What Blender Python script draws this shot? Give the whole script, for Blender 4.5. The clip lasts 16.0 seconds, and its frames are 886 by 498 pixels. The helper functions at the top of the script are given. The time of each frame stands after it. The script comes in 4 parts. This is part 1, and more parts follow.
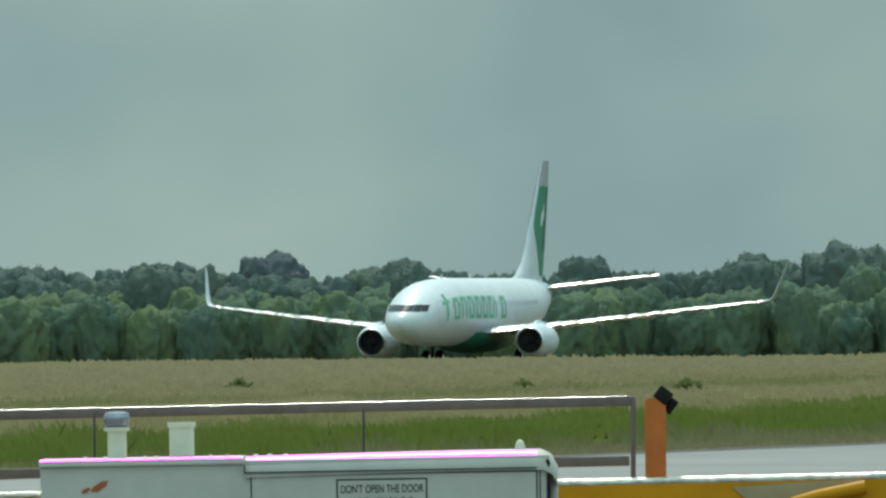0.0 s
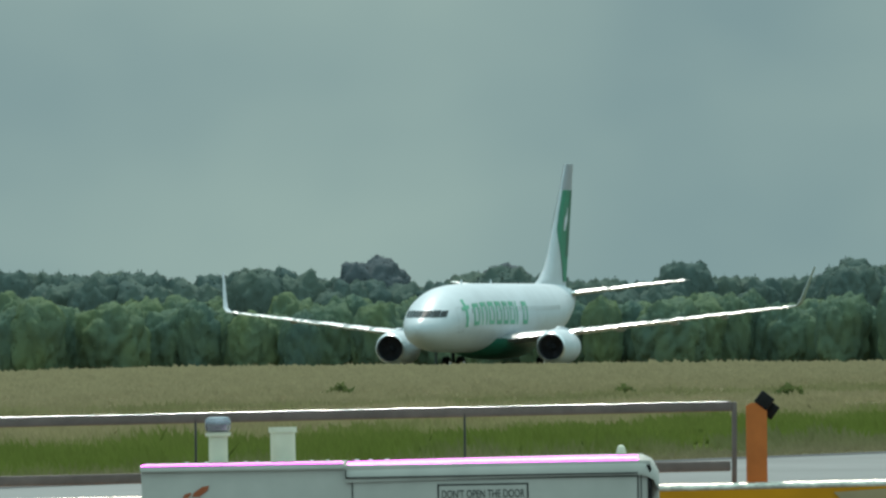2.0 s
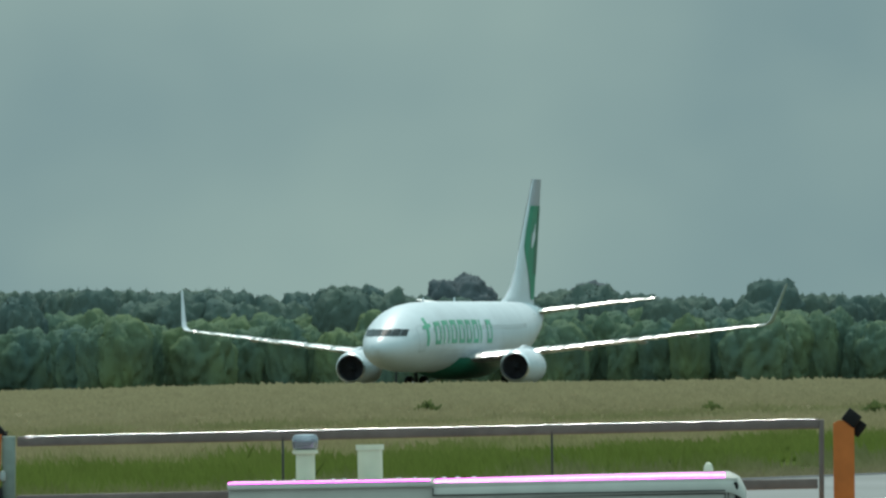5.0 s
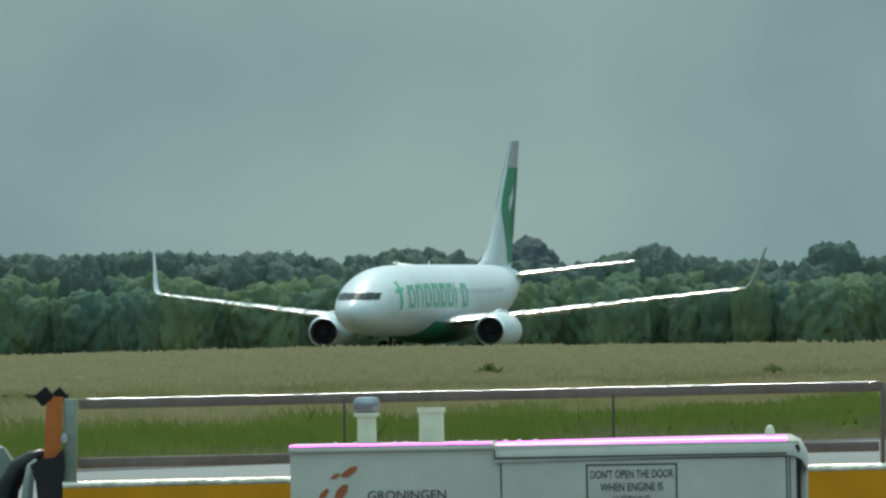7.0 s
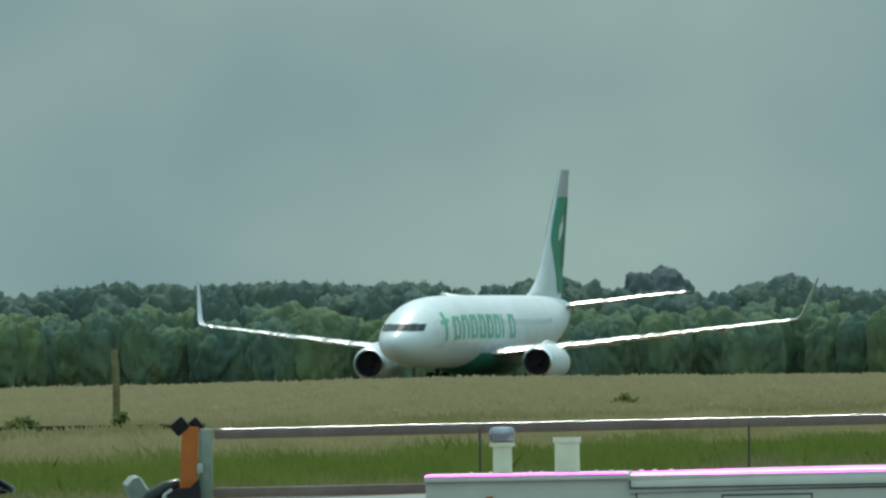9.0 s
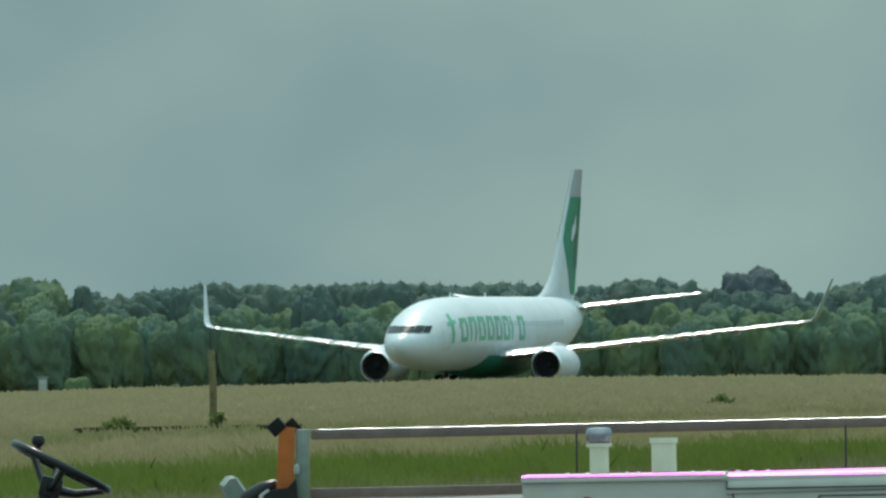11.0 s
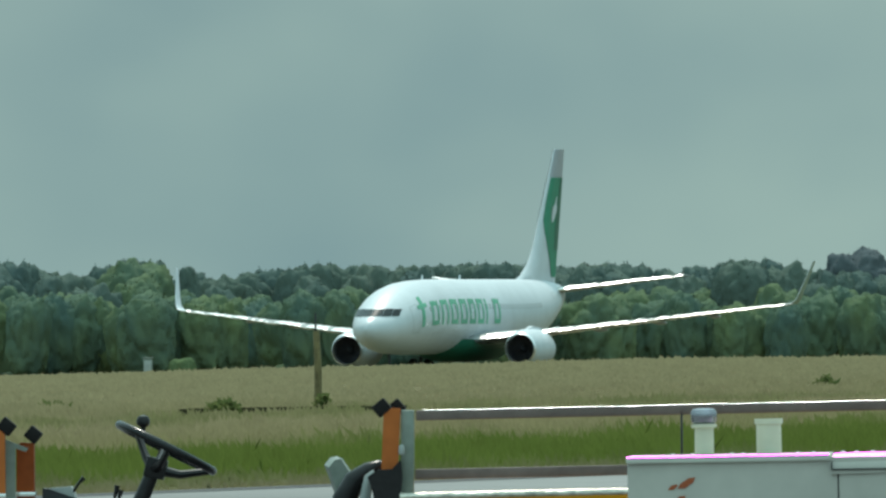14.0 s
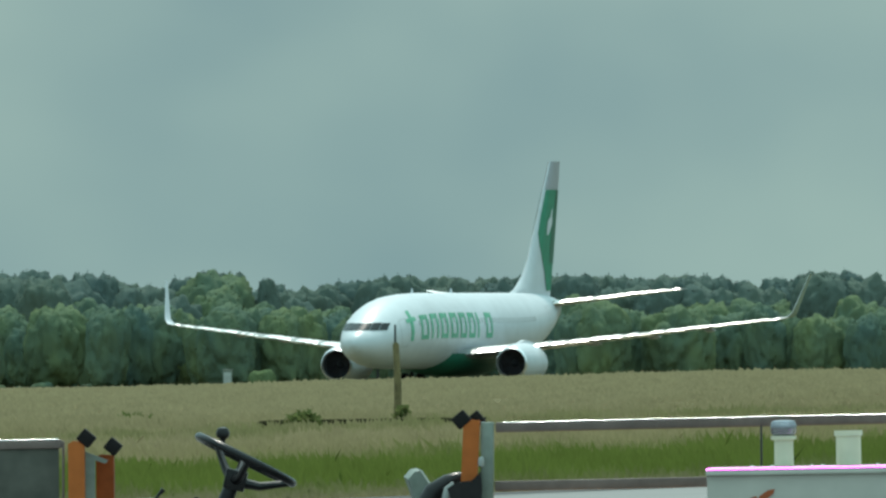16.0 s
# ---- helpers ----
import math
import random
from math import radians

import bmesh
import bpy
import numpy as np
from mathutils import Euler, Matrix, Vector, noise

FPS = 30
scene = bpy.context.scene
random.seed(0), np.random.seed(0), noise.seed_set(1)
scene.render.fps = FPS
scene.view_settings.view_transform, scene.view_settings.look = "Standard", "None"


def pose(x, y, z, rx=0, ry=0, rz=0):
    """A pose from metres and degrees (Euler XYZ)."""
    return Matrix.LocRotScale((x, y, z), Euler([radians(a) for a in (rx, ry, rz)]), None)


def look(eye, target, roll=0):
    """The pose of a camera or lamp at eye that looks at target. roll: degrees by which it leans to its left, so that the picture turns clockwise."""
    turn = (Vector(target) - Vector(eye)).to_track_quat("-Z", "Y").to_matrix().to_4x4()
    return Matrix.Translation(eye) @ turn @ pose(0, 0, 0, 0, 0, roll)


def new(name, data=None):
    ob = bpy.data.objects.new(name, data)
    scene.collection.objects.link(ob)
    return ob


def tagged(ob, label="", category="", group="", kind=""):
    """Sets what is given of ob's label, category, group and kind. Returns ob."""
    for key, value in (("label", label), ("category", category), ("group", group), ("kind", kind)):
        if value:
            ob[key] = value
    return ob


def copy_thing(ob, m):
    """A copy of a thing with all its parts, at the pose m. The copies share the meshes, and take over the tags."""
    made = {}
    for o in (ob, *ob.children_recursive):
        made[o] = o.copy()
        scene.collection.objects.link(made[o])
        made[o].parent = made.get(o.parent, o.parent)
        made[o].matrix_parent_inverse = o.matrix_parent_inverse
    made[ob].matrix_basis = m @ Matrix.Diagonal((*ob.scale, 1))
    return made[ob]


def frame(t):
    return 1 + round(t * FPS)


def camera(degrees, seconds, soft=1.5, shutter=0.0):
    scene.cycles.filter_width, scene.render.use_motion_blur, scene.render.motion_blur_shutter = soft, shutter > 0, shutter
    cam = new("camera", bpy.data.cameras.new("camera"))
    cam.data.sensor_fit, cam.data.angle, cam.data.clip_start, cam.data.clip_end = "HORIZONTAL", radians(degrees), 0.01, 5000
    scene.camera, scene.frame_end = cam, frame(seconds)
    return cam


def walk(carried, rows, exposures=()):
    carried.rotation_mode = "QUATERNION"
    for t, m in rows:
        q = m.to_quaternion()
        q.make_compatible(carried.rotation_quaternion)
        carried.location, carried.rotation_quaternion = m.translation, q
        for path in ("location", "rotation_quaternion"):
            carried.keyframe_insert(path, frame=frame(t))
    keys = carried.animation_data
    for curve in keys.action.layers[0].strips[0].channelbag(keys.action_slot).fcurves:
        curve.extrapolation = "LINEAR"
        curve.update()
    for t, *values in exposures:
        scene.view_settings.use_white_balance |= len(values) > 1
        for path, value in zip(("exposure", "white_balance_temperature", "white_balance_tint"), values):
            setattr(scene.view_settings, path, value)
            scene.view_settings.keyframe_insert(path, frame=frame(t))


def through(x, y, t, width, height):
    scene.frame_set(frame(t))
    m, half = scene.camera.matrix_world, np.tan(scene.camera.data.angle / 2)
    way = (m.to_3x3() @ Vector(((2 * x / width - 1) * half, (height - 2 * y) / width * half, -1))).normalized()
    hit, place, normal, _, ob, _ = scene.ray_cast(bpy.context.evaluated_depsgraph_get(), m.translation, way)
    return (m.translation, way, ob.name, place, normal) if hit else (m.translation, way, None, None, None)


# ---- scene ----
# A long lens on a tripod head at the terminal, panning after a taxiing airliner.
cam = camera(2.36, 16.0, soft=2.6)
EYE = (0.0, 0.0, 2.0)
LEAN = 0.564
PAN = [  # seconds, yaw, pitch in degrees
    (0.0, 0.0000, 0.2310),
    (0.5, 0.0406, 0.2360),
    (1.0, 0.0933, 0.2425),
    (1.5, 0.1490, 0.2385),
    (2.0, 0.2694, 0.2473),
    (2.5, 0.3387, 0.2615),
    (3.0, 0.3612, 0.2828),
    (3.5, 0.4004, 0.2997),
    (4.0, 0.4531, 0.3002),
    (6.5, 0.5825, 0.2368),
    (7.0, 0.6653, 0.1985),
    (7.5, 0.7827, 0.2132),
    (8.0, 0.8836, 0.2879),
    (8.5, 0.9543, 0.2781),
    (9.0, 1.0266, 0.2818),
    (11.5, 1.3261, 0.2878),
    (12.0, 1.3592, 0.3016),
    (12.5, 1.3999, 0.3035),
    (13.0, 1.4435, 0.2889),
    (13.5, 1.5068, 0.2384),
    (14.0, 1.5640, 0.2374),
    (14.5, 1.6151, 0.2515),
    (15.0, 1.6904, 0.2658),
    (15.5, 1.7295, 0.2676),
    (16.0, 1.7762, 0.2711),
]
walk(cam, [(t, pose(*EYE, 90 + pitch, LEAN, yaw)) for t, yaw, pitch in PAN],
     exposures=[(0.0, 0.14, 6800, 14), (1.5, 0.07, 6720, 14), (3.5, 0.0, 6620, 13), (7.0, 0.0, 6620, 13), (9.0, 0.03, 6640, 12), (12.5, 0.08, 6640, 11), (16.0, 0.18, 6620, 10)])

# ---------------------------------------------------------------- light
SUN_ELEVATION, SUN_AZIMUTH = 60.0, -2.5      # degrees; azimuth from straight ahead, positive to the right
world = bpy.data.worlds.new("sky")
scene.world = world
world.use_nodes = True
wn, wl = world.node_tree.nodes, world.node_tree.links
wn.clear()
sky = wn.new("ShaderNodeTexSky")
sky.sky_type = "NISHITA"
sky.sun_disc = False
sky.sun_elevation, sky.sun_rotation = radians(SUN_ELEVATION), radians(SUN_AZIMUTH)
sky.air_density, sky.dust_density = 1.0, 2.0
dim = wn.new("ShaderNodeVectorMath")
dim.operation = "SCALE"
dim.inputs["Scale"].default_value = 0.07
coord = wn.new("ShaderNodeTexCoord")
stretch = wn.new("ShaderNodeMapping")
stretch.inputs["Scale"].default_value = (42, 42, 62)
cloud = wn.new("ShaderNodeTexNoise")
cloud.inputs["Scale"].default_value = 1.0
cloud.inputs["Detail"].default_value = 3.0
cloud.inputs["Roughness"].default_value = 0.45
veil = wn.new("ShaderNodeValToRGB")
veil.color_ramp.elements[0].position, veil.color_ramp.elements[0].color = 0.32, (0.180, 0.324, 0.350, 1)
veil.color_ramp.elements[1].position, veil.color_ramp.elements[1].color = 0.70, (0.284, 0.444, 0.424, 1)
# the veil of cloud thins and brightens towards the zenith
height = wn.new("ShaderNodeSeparateXYZ")
lift = wn.new("ShaderNodeMapRange")
lift.inputs["From Min"].default_value, lift.inputs["From Max"].default_value = 0.03, 0.75
lift.inputs["To Min"].default_value, lift.inputs["To Max"].default_value = 1.0, 3.6
bright = wn.new("ShaderNodeVectorMath")
bright.operation = "SCALE"
blend = wn.new("ShaderNodeMix")
blend.data_type = "RGBA"
blend.inputs["Factor"].default_value = 0.86
back = wn.new("ShaderNodeBackground")
out = wn.new("ShaderNodeOutputWorld")
wl.new(coord.outputs["Generated"], stretch.inputs["Vector"])
wl.new(stretch.outputs["Vector"], cloud.inputs["Vector"])
wl.new(cloud.outputs["Fac"], veil.inputs["Fac"])
wl.new(sky.outputs["Color"], dim.inputs[0])
wl.new(dim.outputs["Vector"], blend.inputs["A"])
wl.new(coord.outputs["Generated"], height.inputs[0])
wl.new(height.outputs["Z"], lift.inputs["Value"])
wl.new(veil.outputs["Color"], bright.inputs[0])
wl.new(lift.outputs[0], bright.inputs["Scale"])
wl.new(bright.outputs[0], blend.inputs["B"])
wl.new(blend.outputs["Result"], back.inputs["Color"])
wl.new(back.outputs["Background"], out.inputs["Surface"])

sun = new("sun", bpy.data.lights.new("sun", "SUN"))
sun.data.energy, sun.data.angle, sun.data.color = 2.2, radians(0.8), (1.0, 0.95, 0.86)
_e, _a = radians(SUN_ELEVATION), radians(SUN_AZIMUTH)
sun.matrix_world = look((math.sin(_a) * math.cos(_e) * 50, math.cos(_a) * math.cos(_e) * 50, math.sin(_e) * 50), (0, 0, 0))


# ---------------------------------------------------------------- materials
def paint(name, colour, rough=0.5, metal=0.0, spread=0.08, grain=8.0, bump=0.0, speck=0.0, coat=0.0, spec=0.5, space="Object"):
    """A surface whose colour drifts at two scales, with fine relief."""
    m = bpy.data.materials.new(name)
    m.use_nodes = True
    n, l = m.node_tree.nodes, m.node_tree.links
    b = n["Principled BSDF"]
    tc = n.new("ShaderNodeTexCoord")
    big, small = n.new("ShaderNodeTexNoise"), n.new("ShaderNodeTexNoise")
    big.inputs["Scale"].default_value, small.inputs["Scale"].default_value = grain * 0.12, grain
    big.inputs["Detail"].default_value, small.inputs["Detail"].default_value = 3, 4
    both = n.new("ShaderNodeMath")
    both.operation = "MULTIPLY_ADD"
    both.inputs[1].default_value = 0.5 + speck
    half = n.new("ShaderNodeMath")
    half.operation = "MULTIPLY"
    half.inputs[1].default_value = 0.5
    ramp = n.new("ShaderNodeValToRGB")
    low, high = [tuple(max(0.0, c * k) for c in colour) + (1,) for k in (1 - spread * 2, 1 + spread * 2)]
    ramp.color_ramp.elements[0].position, ramp.color_ramp.elements[0].color = 0.3, low
    ramp.color_ramp.elements[1].position, ramp.color_ramp.elements[1].color = 0.7, high
    l.new(tc.outputs[space], big.inputs["Vector"])
    l.new(tc.outputs[space], small.inputs["Vector"])
    l.new(big.outputs["Fac"], half.inputs[0])
    l.new(small.outputs["Fac"], both.inputs[0])
    l.new(half.outputs[0], both.inputs[2])
    l.new(both.outputs[0], ramp.inputs["Fac"])
    l.new(ramp.outputs["Color"], b.inputs["Base Color"])
    b.inputs["Roughness"].default_value, b.inputs["Metallic"].default_value = rough, metal
    b.inputs["Coat Weight"].default_value = coat
    b.inputs["Specular IOR Level"].default_value = spec
    if bump:
        bp = n.new("ShaderNodeBump")
        bp.inputs["Strength"].default_value = bump
        bp.inputs["Distance"].default_value = 0.02
        l.new(small.outputs["Fac"], bp.inputs["Height"])
        l.new(bp.outputs["Normal"], b.inputs["Normal"])
    return m


def leafy(name, dark, light, scale, through=0.5, by_object=0.0):
    """Leaves or grass: drifting greens, part of the light passing through."""
    m = bpy.data.materials.new(name)
    m.use_nodes = True
    n, l = m.node_tree.nodes, m.node_tree.links
    n.remove(n["Principled BSDF"])
    tc, noi, ramp = n.new("ShaderNodeTexCoord"), n.new("ShaderNodeTexNoise"), n.new("ShaderNodeValToRGB")
    noi.inputs["Scale"].default_value, noi.inputs["Detail"].default_value = scale, 4
    isle, info = n.new("ShaderNodeNewGeometry"), n.new("ShaderNodeObjectInfo")
    add, add2 = n.new("ShaderNodeMath"), n.new("ShaderNodeMath")
    add.operation = add2.operation = "MULTIPLY_ADD"
    add.inputs[1].default_value, add2.inputs[1].default_value = 0.2, by_object
    ramp.color_ramp.elements[0].position, ramp.color_ramp.elements[0].color = 0.4, dark + (1,)
    ramp.color_ramp.elements[1].position, ramp.color_ramp.elements[1].color = 0.95 + by_object * 0.6, light + (1,)
    dif, tra, mix = n.new("ShaderNodeBsdfDiffuse"), n.new("ShaderNodeBsdfTranslucent"), n.new("ShaderNodeMixShader")
    mix.inputs["Fac"].default_value = through
    l.new(tc.outputs["Object"], noi.inputs["Vector"])
    l.new(isle.outputs["Random Per Island"], add.inputs[0])
    l.new(noi.outputs["Fac"], add.inputs[2])
    l.new(info.outputs["Random"], add2.inputs[0])
    l.new(add.outputs[0], add2.inputs[2])
    l.new(add2.outputs[0], ramp.inputs["Fac"])
    for sh in (dif, tra):
        l.new(ramp.outputs["Color"], sh.inputs["Color"])
    l.new(dif.outputs[0], mix.inputs[1])
    l.new(tra.outputs[0], mix.inputs[2])
    l.new(mix.outputs[0], n["Material Output"].inputs["Surface"])
    return m


def meadow(name, blades):
    """Rough grass: lush beside the apron, sun-bleached and patchy further out."""
    m = bpy.data.materials.new(name)
    m.use_nodes = True
    n, l = m.node_tree.nodes, m.node_tree.links
    n.remove(n["Principled BSDF"])
    tc = n.new("ShaderNodeTexCoord")
    sep = n.new("ShaderNodeSeparateXYZ")
    l.new(tc.outputs["Object"], sep.inputs[0])
    # distance past the apron's edge, which runs obliquely
    mx, off = n.new("ShaderNodeMath"), n.new("ShaderNodeMath")
    mx.operation = "MULTIPLY_ADD"
    mx.inputs[1].default_value, mx.inputs[2].default_value = -7.2, -350.0
    off.operation = "ADD"
    l.new(sep.outputs["X"], mx.inputs[0])
    l.new(mx.outputs[0], off.inputs[0])
    l.new(sep.outputs["Y"], off.inputs[1])
    mp = n.new("ShaderNodeMapping")
    mp.inputs["Scale"].default_value = (0.35, 0.016, 0.3)
    patch = n.new("ShaderNodeTexNoise")
    patch.inputs["Scale"].default_value, patch.inputs["Detail"].default_value = 1.0, 5
    l.new(tc.outputs["Object"], mp.inputs[0])
    l.new(mp.outputs[0], patch.inputs["Vector"])
    wob = n.new("ShaderNodeMath")
    wob.operation = "MULTIPLY_ADD"
    wob.inputs[1].default_value = 110.0
    l.new(patch.outputs["Fac"], wob.inputs[0])
    l.new(off.outputs[0], wob.inputs[2])
    rng = n.new("ShaderNodeMapRange")
    rng.inputs["From Min"].default_value, rng.inputs["From Max"].default_value = 0.0, 800.0
    l.new(wob.outputs[0], rng.inputs["Value"])
    ramp = n.new("ShaderNodeValToRGB")
    stops = [(0.0, (0.19, 0.172, 0.10)), (0.075, (0.14, 0.152, 0.065)), (0.10, (0.116, 0.150, 0.034)), (0.19, (0.128, 0.158, 0.040)),
             (0.235, (0.252, 0.220, 0.118)), (0.36, (0.278, 0.238, 0.140)), (0.40, (0.19, 0.184, 0.086)), (0.46, (0.262, 0.228, 0.131)),
             (0.62, (0.280, 0.245, 0.146)), (1.0, (0.294, 0.258, 0.155))]
    els = ramp.color_ramp.elements
    els[0].position, els[0].color = stops[0][0], stops[0][1] + (1,)
    els[1].position, els[1].color = stops[-1][0], stops[-1][1] + (1,)
    for pos, c in stops[1:-1]:
        els.new(pos).color = c + (1,)
    l.new(rng.outputs[0], ramp.inputs["Fac"])
    mx2, off2, dry = n.new("ShaderNodeMath"), n.new("ShaderNodeMath"), n.new("ShaderNodeMapRange")
    mx2.operation, off2.operation = "MULTIPLY_ADD", "ADD"
    mx2.inputs[1].default_value, mx2.inputs[2].default_value = -5.18, -346.5
    dry.inputs["From Min"].default_value, dry.inputs["From Max"].default_value = 3.0, 22.0
    verge = n.new("ShaderNodeMix")
    verge.data_type = "RGBA"
    verge.inputs["A"].default_value = (0.200, 0.178, 0.105, 1)
    l.new(sep.outputs["X"], mx2.inputs[0])
    l.new(mx2.outputs[0], off2.inputs[0])
    l.new(sep.outputs["Y"], off2.inputs[1])
    l.new(off2.outputs[0], dry.inputs["Value"])
    l.new(dry.outputs[0], verge.inputs["Factor"])
    l.new(ramp.outputs["Color"], verge.inputs["B"])
    fine = n.new("ShaderNodeTexNoise")
    fine.inputs["Scale"].default_value, fine.inputs["Detail"].default_value = 1.3, 4
    mp2 = n.new("ShaderNodeMapping")
    mp2.inputs["Scale"].default_value = (1, 0.06, 1)
    l.new(tc.outputs["Object"], mp2.inputs[0])
    l.new(mp2.outputs[0], fine.inputs["Vector"])
    val = n.new("ShaderNodeMath")
    val.operation = "MULTIPLY_ADD"
    # the ground sheet takes lower values than the blades on it
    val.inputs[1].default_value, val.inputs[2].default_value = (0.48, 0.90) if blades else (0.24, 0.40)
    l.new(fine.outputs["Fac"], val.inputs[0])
    tint = n.new("ShaderNodeVectorMath")
    tint.operation = "SCALE"
    l.new(verge.outputs["Result"], tint.inputs[0])
    colour = tint.outputs[0]
    if blades:
        isle = n.new("ShaderNodeNewGeometry")
        var = n.new("ShaderNodeMath")
        var.operation = "MULTIPLY_ADD"
        var.inputs[1].default_value = 0.2
        l.new(isle.outputs["Random Per Island"], var.inputs[0])
        less = n.new("ShaderNodeMath")
        less.operation = "SUBTRACT"
        less.inputs[1].default_value = 0.10
        l.new(val.outputs[0], var.inputs[2])
        l.new(var.outputs[0], less.inputs[0])
        l.new(less.outputs[0], tint.inputs["Scale"])
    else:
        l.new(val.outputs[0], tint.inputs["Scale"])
    dif = n.new("ShaderNodeBsdfDiffuse")
    l.new(colour, dif.inputs["Color"])
    shader = dif
    if blades:
        tra, mix = n.new("ShaderNodeBsdfTranslucent"), n.new("ShaderNodeMixShader")
        l.new(colour, tra.inputs["Color"])
        mix.inputs["Fac"].default_value = 0.4
        l.new(dif.outputs[0], mix.inputs[1])
        l.new(tra.outputs[0], mix.inputs[2])
        shader = mix
    l.new(shader.outputs[0], n["Material Output"].inputs["Surface"])
    return m


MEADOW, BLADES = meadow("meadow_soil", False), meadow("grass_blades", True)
SEAM_TAR = paint("edge_asphalt", (0.045, 0.045, 0.045), 0.9, spread=0.2, grain=0.8, bump=0.3)
CONCRETE = paint("apron_concrete", (0.150, 0.152, 0.148), 0.75, spread=0.14, grain=0.6, bump=0.2)
BARK = paint("bark", (0.10, 0.085, 0.065), 0.9, grain=6, bump=0.5, spread=0.2)
# green, dark and copper leaves are paled and blued to paint in distance haze
LEAF_OAK_HAZED = leafy("leaves_green_hazed", (0.086, 0.134, 0.118), (0.146, 0.184, 0.090), 0.3, through=0.12, by_object=0.35)
LEAF_DARK_HAZED = leafy("leaves_dark_hazed", (0.086, 0.124, 0.120), (0.112, 0.144, 0.116), 0.3, through=0.12, by_object=0.35)
LEAF_COPPER_HAZED = leafy("leaves_copper_hazed", (0.098, 0.116, 0.126), (0.118, 0.132, 0.138), 0.3, through=0.12)
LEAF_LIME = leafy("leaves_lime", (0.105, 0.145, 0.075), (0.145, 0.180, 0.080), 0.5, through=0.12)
# near-black inlet lifted to grey, with distance haze put into the colour
INLET = paint("inlet_grey_hazed", (0.085, 0.080, 0.092), 0.55, spread=0.15, grain=4)
AIR_WHITE = paint("aircraft_white", (0.53, 0.565, 0.60), 0.40, spread=0.05, grain=1.1)
AIR_GREEN = paint("livery_green", (0.026, 0.215, 0.128), 0.5, spread=0.08, grain=2.0, spec=0.25)
AIR_MARK = paint("wordmark_green", (0.105, 0.375, 0.245), 0.45, spread=0.10, grain=2.0, spec=0.3)
AIR_GREEN_DARK = paint("livery_dark_green", (0.012, 0.115, 0.072), 0.45, spread=0.08, grain=2.0, spec=0.3)
FIN_CAP = paint("fin_cap_grey", (0.33, 0.33, 0.36), 0.5, spread=0.05, grain=2.0, spec=0.3)
# livery sage with the shade of the outer side put into its colour
WINGLET_OUTER = paint("winglet_sage_shaded", (0.23, 0.28, 0.21), 0.5, spread=0.08, grain=2, spec=0.3)
# strong bump breaks up the glint in place of heat shimmer
SLAT = paint("shimmer_slat_metal", (0.80, 0.80, 0.79), 0.30, metal=1.0, spread=0.10, grain=2.6, bump=1.0)
# light wing grey darkened to paint in the shade on the underside
AIR_GREY = paint("wing_grey_shaded", (0.24, 0.26, 0.26), 0.40, metal=0.15, spread=0.05, grain=1.2)
BARE_METAL = paint("polished_metal", (0.80, 0.80, 0.81), 0.34, metal=1.0, spread=0.04, grain=3)
DARK_METAL = paint("dark_metal", (0.035, 0.036, 0.04), 0.5, metal=0.4, spread=0.2, grain=5)
COCKPIT_GLASS = paint("cockpit_glass", (0.010, 0.012, 0.014), 0.18, spec=0.2, spread=0.1, grain=3)
# pane colour is paled to paint in the haze that hides the windows
HAZED_PANE = paint("hazed_pane", (0.42, 0.45, 0.46), 0.15, spread=0.1, grain=3)
RUBBER = paint("black_rubber", (0.014, 0.012, 0.012), 0.7, spec=0.15, spread=0.2, grain=18, bump=0.2)


# ---------------------------------------------------------------- mesh helpers
def mesh_of(name, bm, material, smooth=True, angle=40):
    me = bpy.data.meshes.new(name)
    bmesh.ops.recalc_face_normals(bm, faces=bm.faces)
    bm.to_mesh(me)
    bm.free()
    if material:
        me.materials.append(material)
    for p in me.polygons:
        p.use_smooth = smooth
    if smooth:
        me.set_sharp_from_angle(angle=radians(angle))
    return me


def part(name, bm, material, parent=None, label="", smooth=True, angle=40):
    ob = new(name, mesh_of(name, bm, material, smooth, angle))
    ob.parent = parent
    return tagged(ob, label)


def box(bm, lo, hi, bevel=0.0, m=None):
    c = [(a + b) / 2 for a, b in zip(lo, hi)]
    d = [abs(b - a) for a, b in zip(lo, hi)]
    mat = (m or Matrix()) @ Matrix.Translation(c) @ Matrix.Diagonal((*d, 1))
    vs = bmesh.ops.create_cube(bm, size=1, matrix=mat)["verts"]
    if bevel:
        es = list({e for v in vs for e in v.link_edges})
        bmesh.ops.bevel(bm, geom=es, offset=bevel, segments=2, affect="EDGES", profile=0.6)
    return bm


def loft(bm, rings, caps=True, closed=True):
    """Skins rings of points, each ring with the same count."""
    vs = [[bm.verts.new(p) for p in r] for r in rings]
    n = len(rings[0])
    for a, b in zip(vs, vs[1:]):
        for i in range(n if closed else n - 1):
            j = (i + 1) % n
            bm.faces.new((a[i], a[j], b[j], b[i]))
    if caps:
        bm.faces.new(vs[0])
        bm.faces.new(vs[-1])
    return bm


